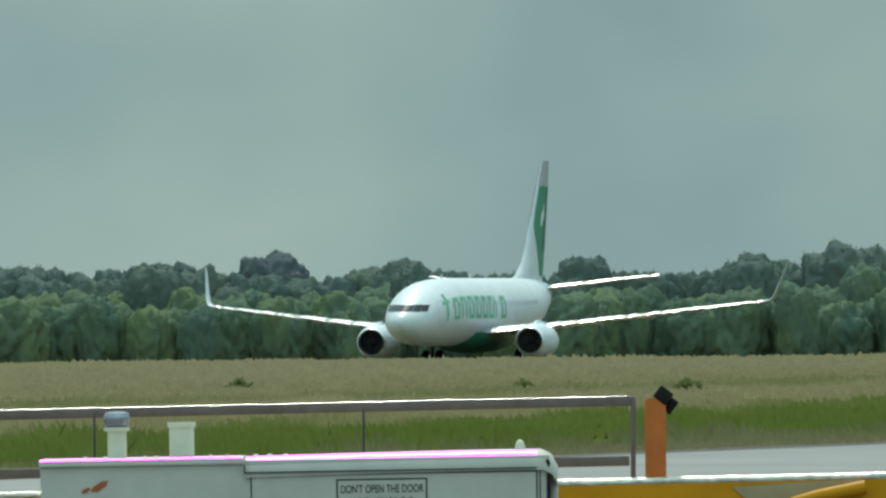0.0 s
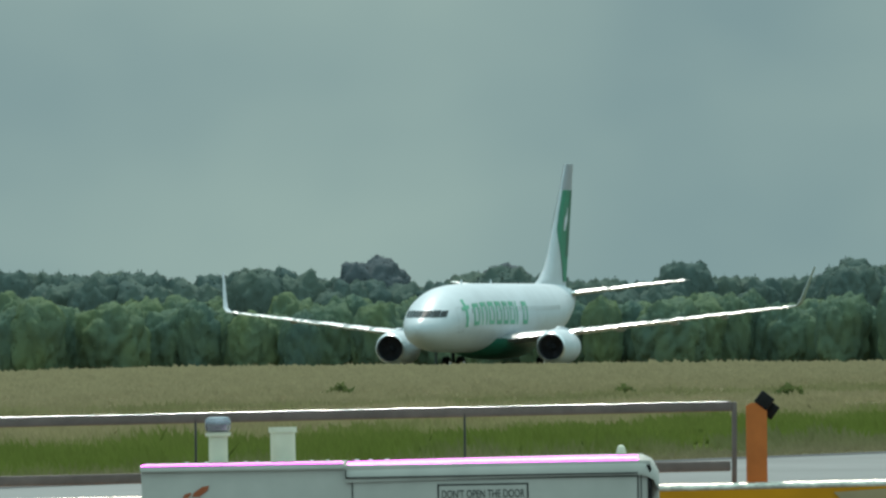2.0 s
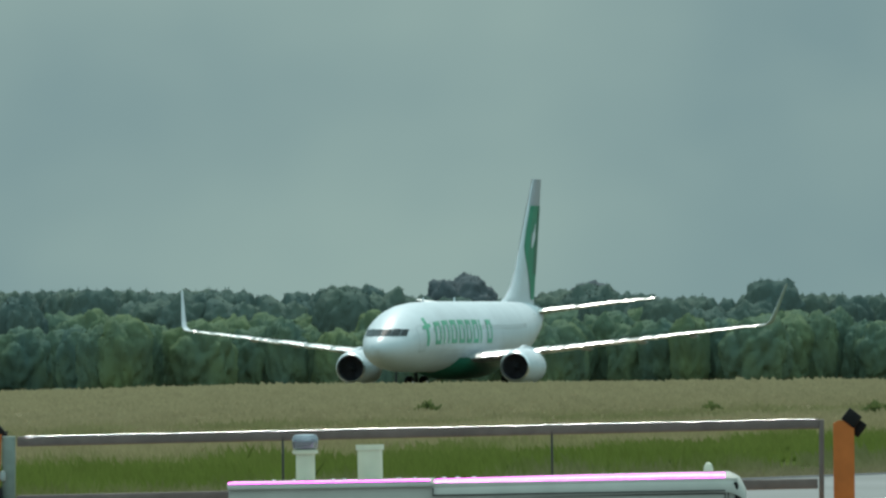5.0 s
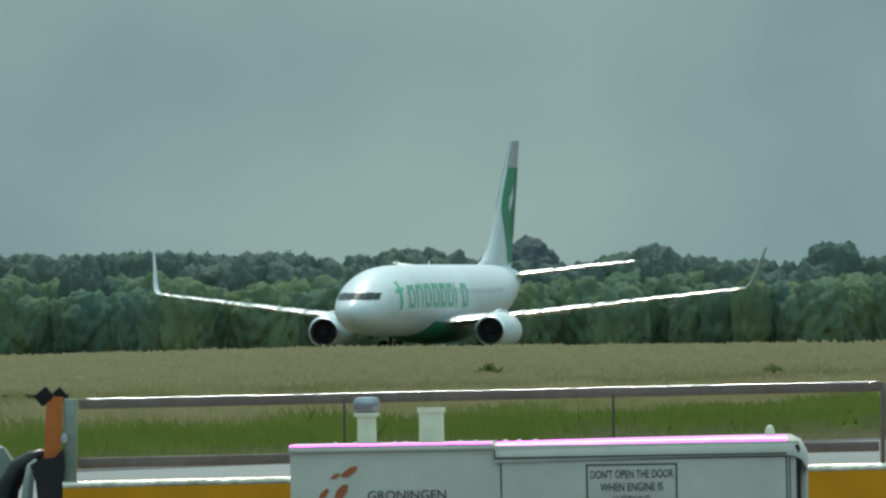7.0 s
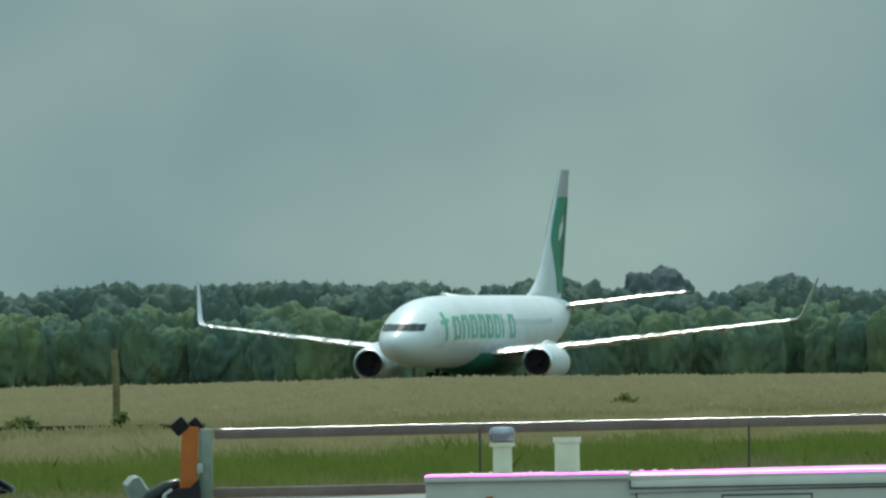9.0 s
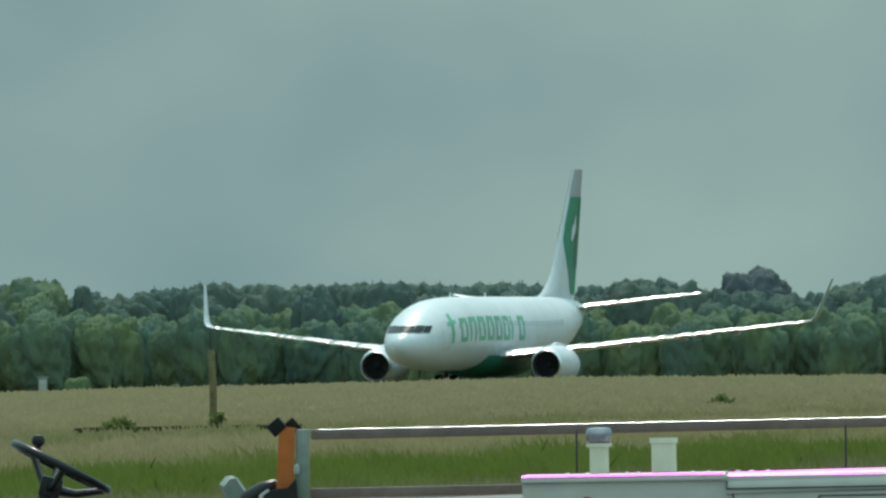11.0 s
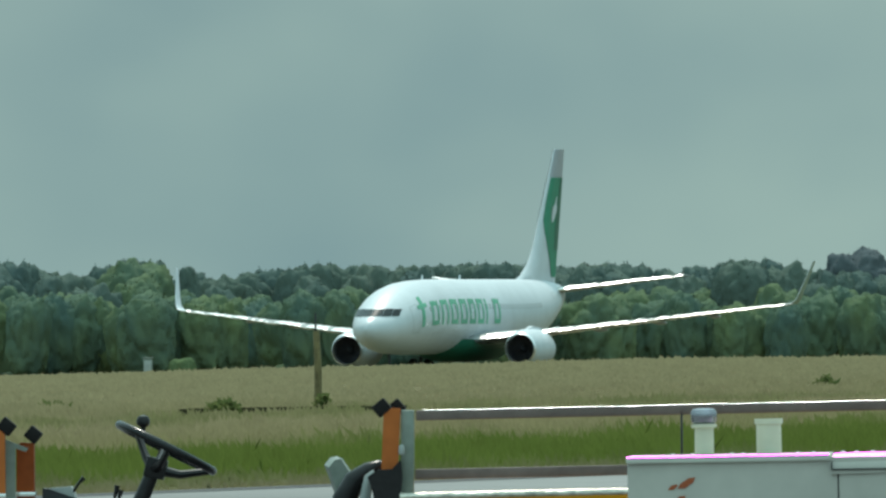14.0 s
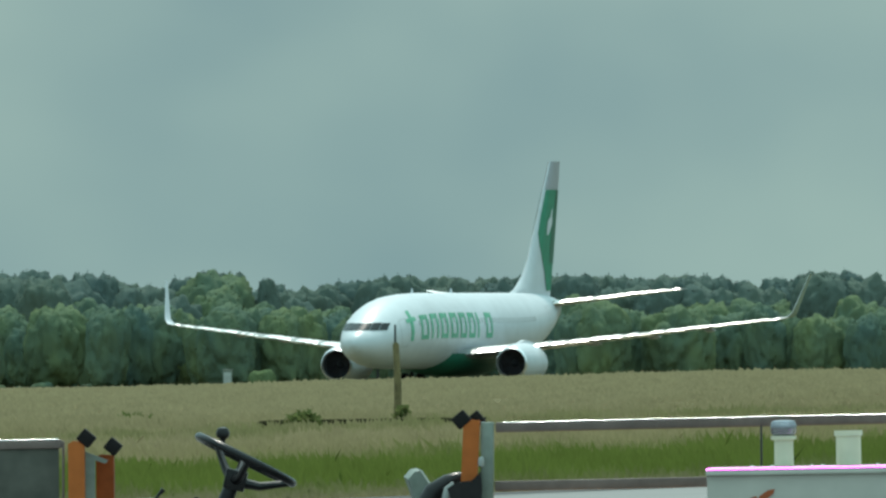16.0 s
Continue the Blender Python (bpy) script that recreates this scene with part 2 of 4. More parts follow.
def tube(bm, pts, r, sides=10, caps=True):
    """A round bar through the points; r is one radius or one for each point."""
    pts = [Vector(p) for p in pts]
    rs = r if isinstance(r, (list, tuple)) else [r] * len(pts)
    rings, ref = [], None
    for i, p in enumerate(pts):
        d = (pts[min(i + 1, len(pts) - 1)] - pts[max(i - 1, 0)]).normalized()
        if ref is None:
            ref = d.orthogonal().normalized()
        ref = (ref - d * ref.dot(d)).normalized()
        b = d.cross(ref)
        rings.append([p + (ref * math.cos(k * math.tau / sides) + b * math.sin(k * math.tau / sides)) * rs[i] for k in range(sides)])
    return loft(bm, rings, caps)


def smoothstep(a, b, x):
    k = max(0.0, min(1.0, (x - a) / (b - a)))
    return k * k * (3 - 2 * k)


def edge_y(x):
    """Where the apron ends and the grass begins."""
    return 288 + (x + 11.3) * 5.18


def terrain(x, y):
    """The field swells to a low crest in front of the taxiway and falls away behind it."""
    crest = float(np.interp(x, [-80, -54, -32, -18, 40], [0.1, 0.20, 0.56, 0.80, 0.80]))
    if y <= 1040:
        z = crest * smoothstep(0, 700, y - max(edge_y(x), 330)) if y > 300 else 0.0
        z += 0.05 * noise.noise((x * 0.08, y * 0.02, 1.5)) * smoothstep(30, 160, y - edge_y(x))
        return z
    if y < 1090:
        return crest + (-0.42 - crest) * smoothstep(1040, 1090, y)
    return -0.42 * (1 - smoothstep(1120, 1225, y)) - 2.2 * smoothstep(1300, 1900, y)


# ---------------------------------------------------------------- ground
def ground():
    ys = [-900, -400, -100, 100, 200] + list(np.arange(260, 1100, 8)) + [1120, 1200, 1320, 1450, 1600, 1800, 2200, 3000, 4900]
    xs = [-2600, -900, -300, -130] + list(np.arange(-90, 60.1, 3.0)) + [110, 300, 900, 2600]
    verts = []
    for y in ys:
        for x in xs:
            z = terrain(x, y)
            if y < edge_y(x) + 2:
                z = -0.05
            verts.append((x, y, z))
    n = len(xs)
    faces = [(r * n + c, r * n + c + 1, (r + 1) * n + c + 1, (r + 1) * n + c) for r in range(len(ys) - 1) for c in range(n - 1)]
    me = bpy.data.meshes.new("ground")
    me.from_pydata(verts, [], faces)
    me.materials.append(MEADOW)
    for p in me.polygons:
        p.use_smooth = True
    tagged(new("ground", me), "rough airfield meadow of bleached and green grass", "ground", kind="structure")


def apron():
    slab = tagged(new("apron"), "pale grey concrete apron ending at the grass", "apron", kind="structure")
    a, b = (-105.5, -200.0), (48.9, 600.0)
    bm = bmesh.new()
    pts = [a, (260, -200), (260, 600), b]
    lo, hi = [bm.verts.new((x, y, -0.3)) for x, y in pts], [bm.verts.new((x, y, 0.0)) for x, y in pts]
    bm.faces.new(hi)
    for i in range(4):
        j = (i + 1) % 4
        bm.faces.new((lo[i], lo[j], hi[j], hi[i]))
    part("concrete", bm, CONCRETE, slab, smooth=False)
    bm = bmesh.new()
    edge = [(a[0] + (b[0] - a[0]) * k / 40, a[1] + (b[1] - a[1]) * k / 40) for k in range(41)]
    loft(bm, [[(x + 0.05, y, 0.006), (x + 1.1 + 0.25 * noise.noise((x, y * 0.1, 0)), y, 0.006)] for x, y in edge], caps=False, closed=False)
    part("asphalt_edge", bm, SEAM_TAR, slab, "dark asphalt strip along the apron's edge", smooth=False)


ground()
apron()


def grass():
    rng = np.random.default_rng(7)
    verts, faces = [], []
    plan = [(270, 400, 15000, 0.34, 0.55), (400, 560, 15000, 0.22, 0.45), (560, 800, 12000, 0.16, 0.34), (800, 1046, 12000, 0.16, 0.32)]
    for y0, y1, count, low, high in plan:
        for _ in range(count):
            y = rng.uniform(y0, y1)
            x = y * math.tan(radians(rng.uniform(-1.5, 3.3))) * -1
            e = y - edge_y(x)
            if e < 3:
                continue
            clump = noise.noise((x * 0.5, y * 0.06, 4.0))
            if clump < -0.28 and y < 800:
                continue
            tall = rng.uniform(low, high) * (0.75 + 0.7 * max(0, clump)) * (0.35 + 0.65 * smoothstep(3, 30, e))
            z = terrain(x, y) - 0.03
            wide = rng.uniform(0.5, 1.0) * 0.00018 * y
            for k in range(3):
                ox, oy = rng.normal(0, 0.0005 * y), rng.normal(0, 0.3)
                h = tall * rng.uniform(0.6, 1.0)
                lean = rng.normal(0, 0.25) * h
                i = len(verts)
                verts += [(x + ox - wide, y + oy, z), (x + ox + wide, y + oy + 0.05, z),
                          (x + ox + lean * 0.4 + wide * 0.7, y + oy, z + h * 0.6), (x + ox + lean, y + oy, z + h)]
                faces.append((i, i + 1, i + 2, i + 3))
    me = bpy.data.meshes.new("grass")
    me.from_pydata(verts, [], faces)
    me.materials.append(BLADES)
    tagged(new("grass", me), "tall uneven meadow grass, green by the apron, straw further out", "grass", kind="stuff")


grass()


# ---------------------------------------------------------------- trees
def crown_mesh(name, seed, material, wide, tall, low, sprays, point=0.0):
    """A closed canopy of swelling boughs, ruffled at three scales, with loose leaf sprays standing off it."""
    rng = np.random.default_rng(seed)
    ball = bmesh.new()
    bmesh.ops.create_icosphere(ball, subdivisions=5, radius=1.0)
    dirs = [v.co.copy() for v in ball.verts]
    faces = [[v.index for v in f.verts] for f in ball.faces]
    ball.free()
    shift = Vector((seed * 3.7, seed * 1.3, 0))
    mid, half = (tall + low) / 2, (tall - low) / 2

    def skin(d):
        z, flat = math.copysign(abs(d.z) ** 0.9, d.z), max(1e-4, math.hypot(d.x, d.y))
        side = (1 - min(1.0, abs(z)) ** 2.6) ** (1 / 2.6) * (1.0 - point * max(0.0, z)) * wide / flat
        p = Vector((d.x * side, d.y * side, z * half))
        q = Vector((p.x, p.y, p.z * 0.55)) + shift
        bough = abs(noise.noise(q * 0.42)) * 1.0 + abs(noise.noise(q * 0.95)) * 0.55
        ruffle = noise.noise(q * 2.1) * 0.34 + noise.noise(Vector((p.x, p.y, p.z)) * 4.2 + shift) * 0.22 + noise.noise(p * 8.0 + shift) * 0.10
        return p * (0.84 + 0.10 * bough) + d * wide * (0.22 * bough - 0.08 + 0.20 * ruffle) + Vector((0, 0, mid))
    verts = [skin(d) for d in dirs]
    top = max(v.z for v in verts)
    at = len(verts)
    for _ in range(sprays):
        d = Vector(rng.normal(size=3)).normalized()
        p = skin(d) + d * rng.uniform(-0.05, 0.07)
        t1, t2 = [Vector(rng.normal(size=3)) * rng.uniform(0.03, 0.07) for _ in range(2)]
        verts += [p - t1, p + t2, p + t1, p - t2 * 0.7]
        faces.append([at, at + 1, at + 2, at + 3])
        at += 4
    me = bpy.data.meshes.new(name)
    me.from_pydata([(v.x, v.y, max(0.02, v.z * (tall / top))) for v in verts], [], faces)
    me.materials.append(material)
    me.polygons.foreach_set("use_smooth", [True] * len(me.polygons))
    return me


def trunk_mesh(seed, tall, wide):
    rng = random.Random(seed)
    bm = bmesh.new()
    tube(bm, [(0, 0, -0.3), (0.05, 0, tall * 0.2), (-0.08, 0.05, tall * 0.5), (0, 0, tall * 0.82)], [0.30, 0.24, 0.16, 0.05], 8)
    for k in range(6):
        a, z = k * 1.05 + rng.uniform(-0.3, 0.3), tall * rng.uniform(0.2, 0.55)
        q = wide * rng.uniform(0.5, 0.8)
        tube(bm, [(0, 0, z), (math.cos(a) * q * 0.5, math.sin(a) * q * 0.5, z + tall * 0.12), (math.cos(a) * q, math.sin(a) * q, z + tall * 0.24)], [0.11, 0.07, 0.03], 6)
    return mesh_of("trunk", bm, BARK)


def tree_kind(seed, material, wide, tall, low, label, sprays=1500, point=0.0):
    tree = tagged(new("tree"), label, "tree")
    for name, me in (("trunk", trunk_mesh(seed, tall, wide)), ("crown", crown_mesh("crown", seed, material, wide, tall, low, sprays, point))):
        new(name, me).parent = tree
    return tree


# skyline of the wood: place along the row and height of the tops at 2150 m
SKYLINE_X = [-123.4, -110.9, -108.1, -105.3, -102.5, -98.5, -96.8, -94.0, -92.9, -91.7, -89.0, -87.2, -86.3, -85.5, -84.2, -83.2, -80.8, -78.2, -74.2, -69.7, -64.1, -62.5, -58.0, -52.9, -47.8, -44.3, -40.9, -36.9, -33.0, -29.0, -26.8, -23.4, -21.1, -19.4, -14.3, -12.1, -9.3, -4.7, -2.5, -0.2, 2.6, 7.7, 11.1, 12.8, 14.5, 16.7, 20.1, 23.5, 26.9, 30.8, 34.8, 37.1, 39.9, 42.7, 46.1, 54.6]
SKYLINE_Z = [9.8, 9.8, 10.4, 9.5, 10.2, 8.9, 8.8, 8.5, 8.8, 9.7, 10.3, 9.8, 8.2, 7.8, 9.3, 8.3, 8.2, 8.6, 9.1, 9.4, 9.5, 8.9, 9.3, 9.5, 8.9, 9.0, 9.4, 8.3, 9.1, 9.3, 9.5, 9.1, 8.1, 8.4, 8.0, 7.6, 8.3, 9.3, 9.2, 8.6, 7.9, 7.8, 7.8, 8.6, 9.0, 8.4, 8.0, 7.7, 8.1, 9.3, 9.1, 8.7, 10.1, 10.6, 10.3, 8.5]
WOOD = "trees of the wood behind the taxiway"


def wood():
    rng = random.Random(11)
    green = [tree_kind(21 + k, LEAF_OAK_HAZED, 2.6 + 0.3 * k, 6.0, 0.15, "dense green broad-leaved tree at the wood's edge") for k in range(4)]
    dark = [tree_kind(31 + k, LEAF_DARK_HAZED, 2.7 + 0.3 * k, 7.0, 1.2, "tall dark green tree deeper in the wood, blued for haze") for k in range(3)]
    copper = tree_kind(41, LEAF_COPPER_HAZED, 3.3, 8.0, 1.5, "rounded copper-leaved tree standing above the wood, blued for haze")
    cone = tree_kind(43, LEAF_DARK_HAZED, 2.3, 8.0, 1.0, "dark pointed tree standing above the wood", point=0.5)
    shrub = [tree_kind(51 + k, LEAF_OAK_HAZED, 1.7, 3.0, 0.15, "dense green shrub at the foot of the wood", sprays=300) for k in range(2)]
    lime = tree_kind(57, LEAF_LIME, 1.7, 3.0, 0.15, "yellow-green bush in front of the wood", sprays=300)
    used = set()

    def plant(kind, base, x, y, top, fat=1.0):
        z = terrain(x, y)
        k = (top - z) / base
        m = Matrix.Translation((x, y, z)) @ Matrix.Rotation(rng.uniform(0, math.tau), 4, "Z")
        if kind not in used:
            used.add(kind)
            ob = kind
            ob.matrix_basis = m
        else:
            ob = copy_thing(kind, m)
        ob.scale = (k * fat, k * fat, k)
        ob["group"] = WOOD

    def top_at(x, y):
        return float(np.interp(x * 2150 / y, SKYLINE_X, SKYLINE_Z) - 1.75) * y / 2150 + 2.0

    x = -136.0
    while x < 66:                      # the wood's front
        y = 2060 + rng.uniform(-12, 14)
        plant(green[rng.randrange(4)], 6.0, x, y, min(7.0, top_at(x, y) - 0.8) - rng.uniform(0.0, 2.2), rng.uniform(0.5, 0.8))
        x += rng.uniform(2.0, 3.2)
    x = -142.0
    while x < 70:                      # the middle rows
        y = 2110 + rng.uniform(-15, 15)
        plant((green + dark)[rng.randrange(7)], 6.5, x, y, top_at(x, y) - rng.uniform(0.7, 2.0), rng.uniform(0.6, 0.85))
        x += rng.uniform(3.0, 4.6)
    x = -146.0
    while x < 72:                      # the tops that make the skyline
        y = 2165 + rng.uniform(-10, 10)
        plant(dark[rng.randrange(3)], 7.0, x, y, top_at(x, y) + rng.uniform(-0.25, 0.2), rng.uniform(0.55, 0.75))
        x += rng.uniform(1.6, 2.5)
    x = -140.0
    while x < 70:                      # hazel and bramble closing the foot of the wood
        y = 2058 + rng.uniform(-5, 5)
        plant(shrub[rng.randrange(2)], 3.0, x, y, rng.uniform(-1.1, -0.1), rng.uniform(0.8, 1.4))
        x += rng.uniform(1.5, 2.6)
    plant(lime, 3.0, -80.2, 2034, 0.4, 0.9)
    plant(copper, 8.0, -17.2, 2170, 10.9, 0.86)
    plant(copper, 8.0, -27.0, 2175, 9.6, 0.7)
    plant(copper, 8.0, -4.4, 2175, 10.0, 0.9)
    plant(dark[1], 7.0, 14.2, 2150, 9.9, 0.7)
    plant(dark[0], 7.0, 31.0, 2150, 10.1, 0.8)
    plant(dark[2], 7.0, 40.5, 2150, 11.3, 0.9)
    plant(green[1], 6.0, -87.7, 2120, 10.3, 0.74)
    plant(cone, 8.0, -83.0, 2120, 9.3, 0.62)
    plant(dark[1], 7.0, -109.0, 2120, 9.7, 0.85)
    plant(dark[2], 7.0, -103.2, 2120, 9.5, 0.85)


wood()


# ---------------------------------------------------------------- airliner
# Body space: x forward from a point 18 m behind the nose, y to port, z up from the ground.
FUSELAGE = [  # metres behind the nose, half width, top, bottom
    (0.0, 0.04, 2.74, 2.62), (0.12, 0.30, 2.98, 2.36), (0.35, 0.56, 3.17, 2.14), (0.8, 0.88, 3.42, 1.92), (1.4, 1.17, 3.72, 1.73), (1.9, 1.34, 3.98, 1.62),
    (2.4, 1.48, 4.26, 1.54), (3.0, 1.60, 4.53, 1.47), (3.8, 1.71, 4.80, 1.41), (4.8, 1.80, 5.03, 1.37), (6.0, 1.86, 5.20, 1.35), (8.0, 1.88, 5.32, 1.35), (10.0, 1.88, 5.37, 1.35), (12.0, 1.88, 5.38, 1.35),
    (18.0, 1.88, 5.38, 1.35), (24.0, 1.88, 5.38, 1.36), (27.0, 1.86, 5.38, 1.50), (29.5, 1.72, 5.38, 1.86), (32.0, 1.46, 5.37, 2.45), (34.5, 1.07, 5.30, 3.16),
    (36.5, 0.66, 5.16, 3.78), (37.6, 0.36, 5.00, 4.20), (38.1, 0.14, 4.86, 4.48)]


def ahead(s):
    """The forward body is drawn out towards the nose."""
    return 1.5 * max(0.0, 1 - s / 12)


def hull(s, ang, lift=0.0):
    """A point of the skin: ang 0 is to port at mid height, 90 the top."""
    st = [f[0] for f in FUSELAGE]
    w, top, bot = [float(np.interp(s, st, [f[k] for f in FUSELAGE])) for k in (1, 2, 3)]
    a = radians(ang)
    return Vector((18 - s + ahead(s), math.cos(a) * (w + lift), (top + bot) / 2 + math.sin(a) * ((top - bot) / 2 + lift)))


def skin_patch(bm, s0, s1, a0, a1, lift=0.012, ns=4, na=4, shear=0.0):
    """A thin decal bent over the skin."""
    grid = [[bm.verts.new(hull(s0 + (s1 - s0) * i / ns + shear * j / na, a0 + (a1 - a0) * j / na, lift)) for j in range(na + 1)] for i in range(ns + 1)]
    for i in range(ns):
        for j in range(na):
            bm.faces.new((grid[i][j], grid[i + 1][j], grid[i + 1][j + 1], grid[i][j + 1]))


def foil(le, chord, thick, up, n=9):
    """Points round a wing section from a leading edge (x, y, z), thick along up."""
    pts = []
    for k in range(n):
        u = (1 - math.cos(math.pi * k / (n - 1))) / 2
        pts.append((u, 2.6 * thick * (0.2969 * math.sqrt(u) - 0.126 * u - 0.3516 * u * u + 0.2843 * u ** 3 - 0.1036 * u ** 4) / 0.52))
    ring = [(u, q) for u, q in pts] + [(u, -q * 0.75) for u, q in pts[-2:0:-1]]
    up = Vector(up)
    return [Vector(le) + Vector((-u * chord, 0, 0)) + up * q * chord for u, q in ring]


def wing_bm(side):
    bm = bmesh.new()
    rings = []
    for y, s, chord, z, th in ((1.2, 12.9, 8.6, 2.02, 0.095), (3.4, 14.3, 6.9, 2.28, 0.083), (5.9, 15.75, 5.1, 2.56, 0.074), (11.0, 18.55, 3.4, 3.15, 0.070), (16.9, 21.75, 1.75, 3.84, 0.070)):
        rings.append(foil((18 - s, side * y, z), chord, th, (0, 0, 1)))
    return loft(bm, rings)


def winglet_rings(side, lift=0.0):
    rings = []
    for y, s, chord, z, a in ((16.9, 21.75, 1.70, 3.84, 8), (17.22, 22.0, 1.35, 3.90, 30), (17.42, 22.25, 1.12, 4.12, 58), (17.55, 22.65, 0.95, 4.62, 74), (17.74, 23.4, 0.70, 5.42, 77), (17.93, 24.1, 0.42, 6.20, 77)):
        up = Vector((0, -side * math.sin(radians(a)), math.cos(radians(a))))
        rings.append([p - up * lift for p in foil((18 - s, side * y, z), chord, 0.075, up)])
    return rings


def winglet_bm(side):
    return loft(bmesh.new(), winglet_rings(side))


def winglet_field_bm(side):
    """The outer face of a winglet, in livery sage darkened for shade."""
    rings = [[r[k] for k in (8, 9, 10, 11, 12, 13, 14, 15)] for r in winglet_rings(side, 0.008)[1:]]
    return loft(bmesh.new(), rings, caps=False, closed=False)


def ring_x(s, y, z, r, n=28, flat=0.0):
    return [(18 - s, y + math.cos(k * math.tau / n) * r, z + math.sin(k * math.tau / n) * r * (1 - (flat if math.sin(k * math.tau / n) < 0 else 0))) for k in range(n)]


def wheel(parent, x, y, r, w):
    bm = bmesh.new()
    prof = [(-w / 2, r * 0.5), (-w / 2, r * 0.88), (-w * 0.32, r), (w * 0.32, r), (w / 2, r * 0.88), (w / 2, r * 0.5)]
    loft(bm, [[(x + math.cos(k * math.tau / 20) * q, y + o, r + math.sin(k * math.tau / 20) * q) for k in range(20)] for o, q in prof])
    tyre = part("wheel", bm, RUBBER, parent, "black rubber tyre")
    bm = bmesh.new()
    loft(bm, [[(x + math.cos(k * math.tau / 16) * r * 0.48, y + o, r + math.sin(k * math.tau / 16) * r * 0.48) for k in range(16)] for o in (-w * 0.53, w * 0.53)])
    part("rim", bm, BARE_METAL, tyre)


def airliner():
    plane = tagged(new("airliner"), "white twin-engined airliner with green tail taxiing, winglets on its wings", "airplane")
    bm = bmesh.new()
    n = 40
    stations = sorted({f[0] for f in FUSELAGE} | {1.65, 2.15, 2.7, 3.4})
    loft(bm, [[hull(s, k * 360 / n) for k in range(n)] for s in stations])
    body = part("fuselage", bm, AIR_WHITE, plane, "glossy white fuselage")
    # belly fairing
    bm = bmesh.new()
    rings = []
    for s, w, d in ((11.2, 0.9, 0.05), (12.6, 1.75, 0.28), (14.5, 2.05, 0.42), (18.5, 2.1, 0.45), (21.5, 1.95, 0.38), (24.0, 1.2, 0.05)):
        rings.append([(18 - s, math.cos(radians(k * 15 + 180)) * w, 2.15 + math.sin(radians(k * 15 + 180)) * (0.80 + d)) for k in range(13)])
    loft(bm, rings, closed=False, caps=False)
    part("belly_fairing", bm, AIR_GREEN_DARK, body, "dark green belly fairing")
    # flight deck windows
    def pane(y0, y1, z0, z1):
        bm = bmesh.new()
        grid = []
        for i in range(6):
            row = []
            for k in range(4):
                y, z = y0 + (y1 - y0) * i / 5, z0 + (z1 - z0) * k / 3
                lo, hi = 0.0, 6.0
                for _ in range(30):
                    s = (lo + hi) / 2
                    w, up = hull(s, 0).y, hull(s, 90).z
                    mid = hull(s, 0).z
                    lo, hi = (lo, s) if (y / w) ** 2 + ((z - mid) / (up - mid)) ** 2 < 1 else (s, hi)
                row.append(bm.verts.new((18 - s + ahead(s) + 0.03, y * 1.012, z + 0.012)))
            grid.append(row)
        for i in range(5):
            for k in range(3):
                bm.faces.new((grid[i][k], grid[i + 1][k], grid[i + 1][k + 1], grid[i][k + 1]))
        part("flight_deck_window", bm, COCKPIT_GLASS, body, "dark flight deck window")
    for side in (1, -1):
        pane(side * 0.012, side * 0.52, 3.41, 3.78)
        pane(side * 0.54, side * 0.90, 3.40, 3.80)
        pane(side * 0.92, side * 1.20, 3.41, 3.78)
    # cabin windows, doors
    for k in range(42):
        s = 5.6 + k * 0.53
        for a in (15.5, 164.5):
            bm = bmesh.new()
            skin_patch(bm, s, s + 0.2, a - 4, a + 4, 0.008, 1, 2)
            part("cabin_window", bm, HAZED_PANE, body)
    for s in (3.2, 31.0):
        for a0, a1 in ((-20, 32), (148, 200)):
            bm = bmesh.new()
            for q0, q1, b0, b1 in ((s, s + 0.03, a0, a1), (s + 0.84, s + 0.87, a0, a1), (s, s + 0.87, a0, a0 + 0.8), (s, s + 0.87, a1 - 0.8, a1)):
                skin_patch(bm, q0, q1, b0, b1, 0.010, 2, 6)
            part("cabin_door", bm, HAZED_PANE, body, "thin grey outline of a closed cabin door")
    # the green wordmark, kept as plain blocks: stems, arches and a tall stroke
    for side in (0, 1):
        def lay(s0, s1, a0, a1, shear=0.0):
            bm = bmesh.new()
            if side:
                a0, a1 = 180 - a0, 180 - a1
            skin_patch(bm, s0, s1, a0, a1, 0.02, 3, 4, shear)
            part("wordmark_block", bm, AIR_MARK, body)
        s = 4.3
        lay(s, s + 0.40, -11, 42, 0.25)
        lay(s - 0.25, s + 1.0, 21, 28)
        for k in range(8):
            s = 5.8 + k * 1.66
            lay(s, s + 0.30, -11, 28, 0.1)
            if k != 6:
                lay(s + 0.92, s + 1.22, -11, 28, 0.1)
                lay(s + 0.30, s + 0.92, 20, 28)
            if k not in (1, 6):
                lay(s + 0.30, s + 0.92, -11, -4)
    # wings
    for side in (1, -1):
        wing = part("wing", wing_bm(side), AIR_GREY, plane, "swept wing, its grey darkened for the shaded underside")
        bm = bmesh.new()
        rings = []
        knots = ((2.4, 13.66, 7.6, 2.16, 0.090), (5.9, 15.75, 5.1, 2.56, 0.074), (11.0, 18.55, 3.4, 3.15, 0.070), (16.9, 21.75, 1.75, 3.84, 0.070))
        # random jitter puts the sparkle of heat shimmer into the edge's shape
        shimmer = random.Random(60 + side)
        for k in range(84):
            y = 2.4 + 14.5 * k / 83
            s, chord, z, th = [float(np.interp(y, [q[0] for q in knots], [q[c] for q in knots])) for c in (1, 2, 3, 4)]
            full = foil((18 - s + 0.02 + shimmer.uniform(-0.015, 0.015), side * y, z + 0.004 + shimmer.uniform(-0.03, 0.03)), chord, th * 1.06, (0, 0, 1))
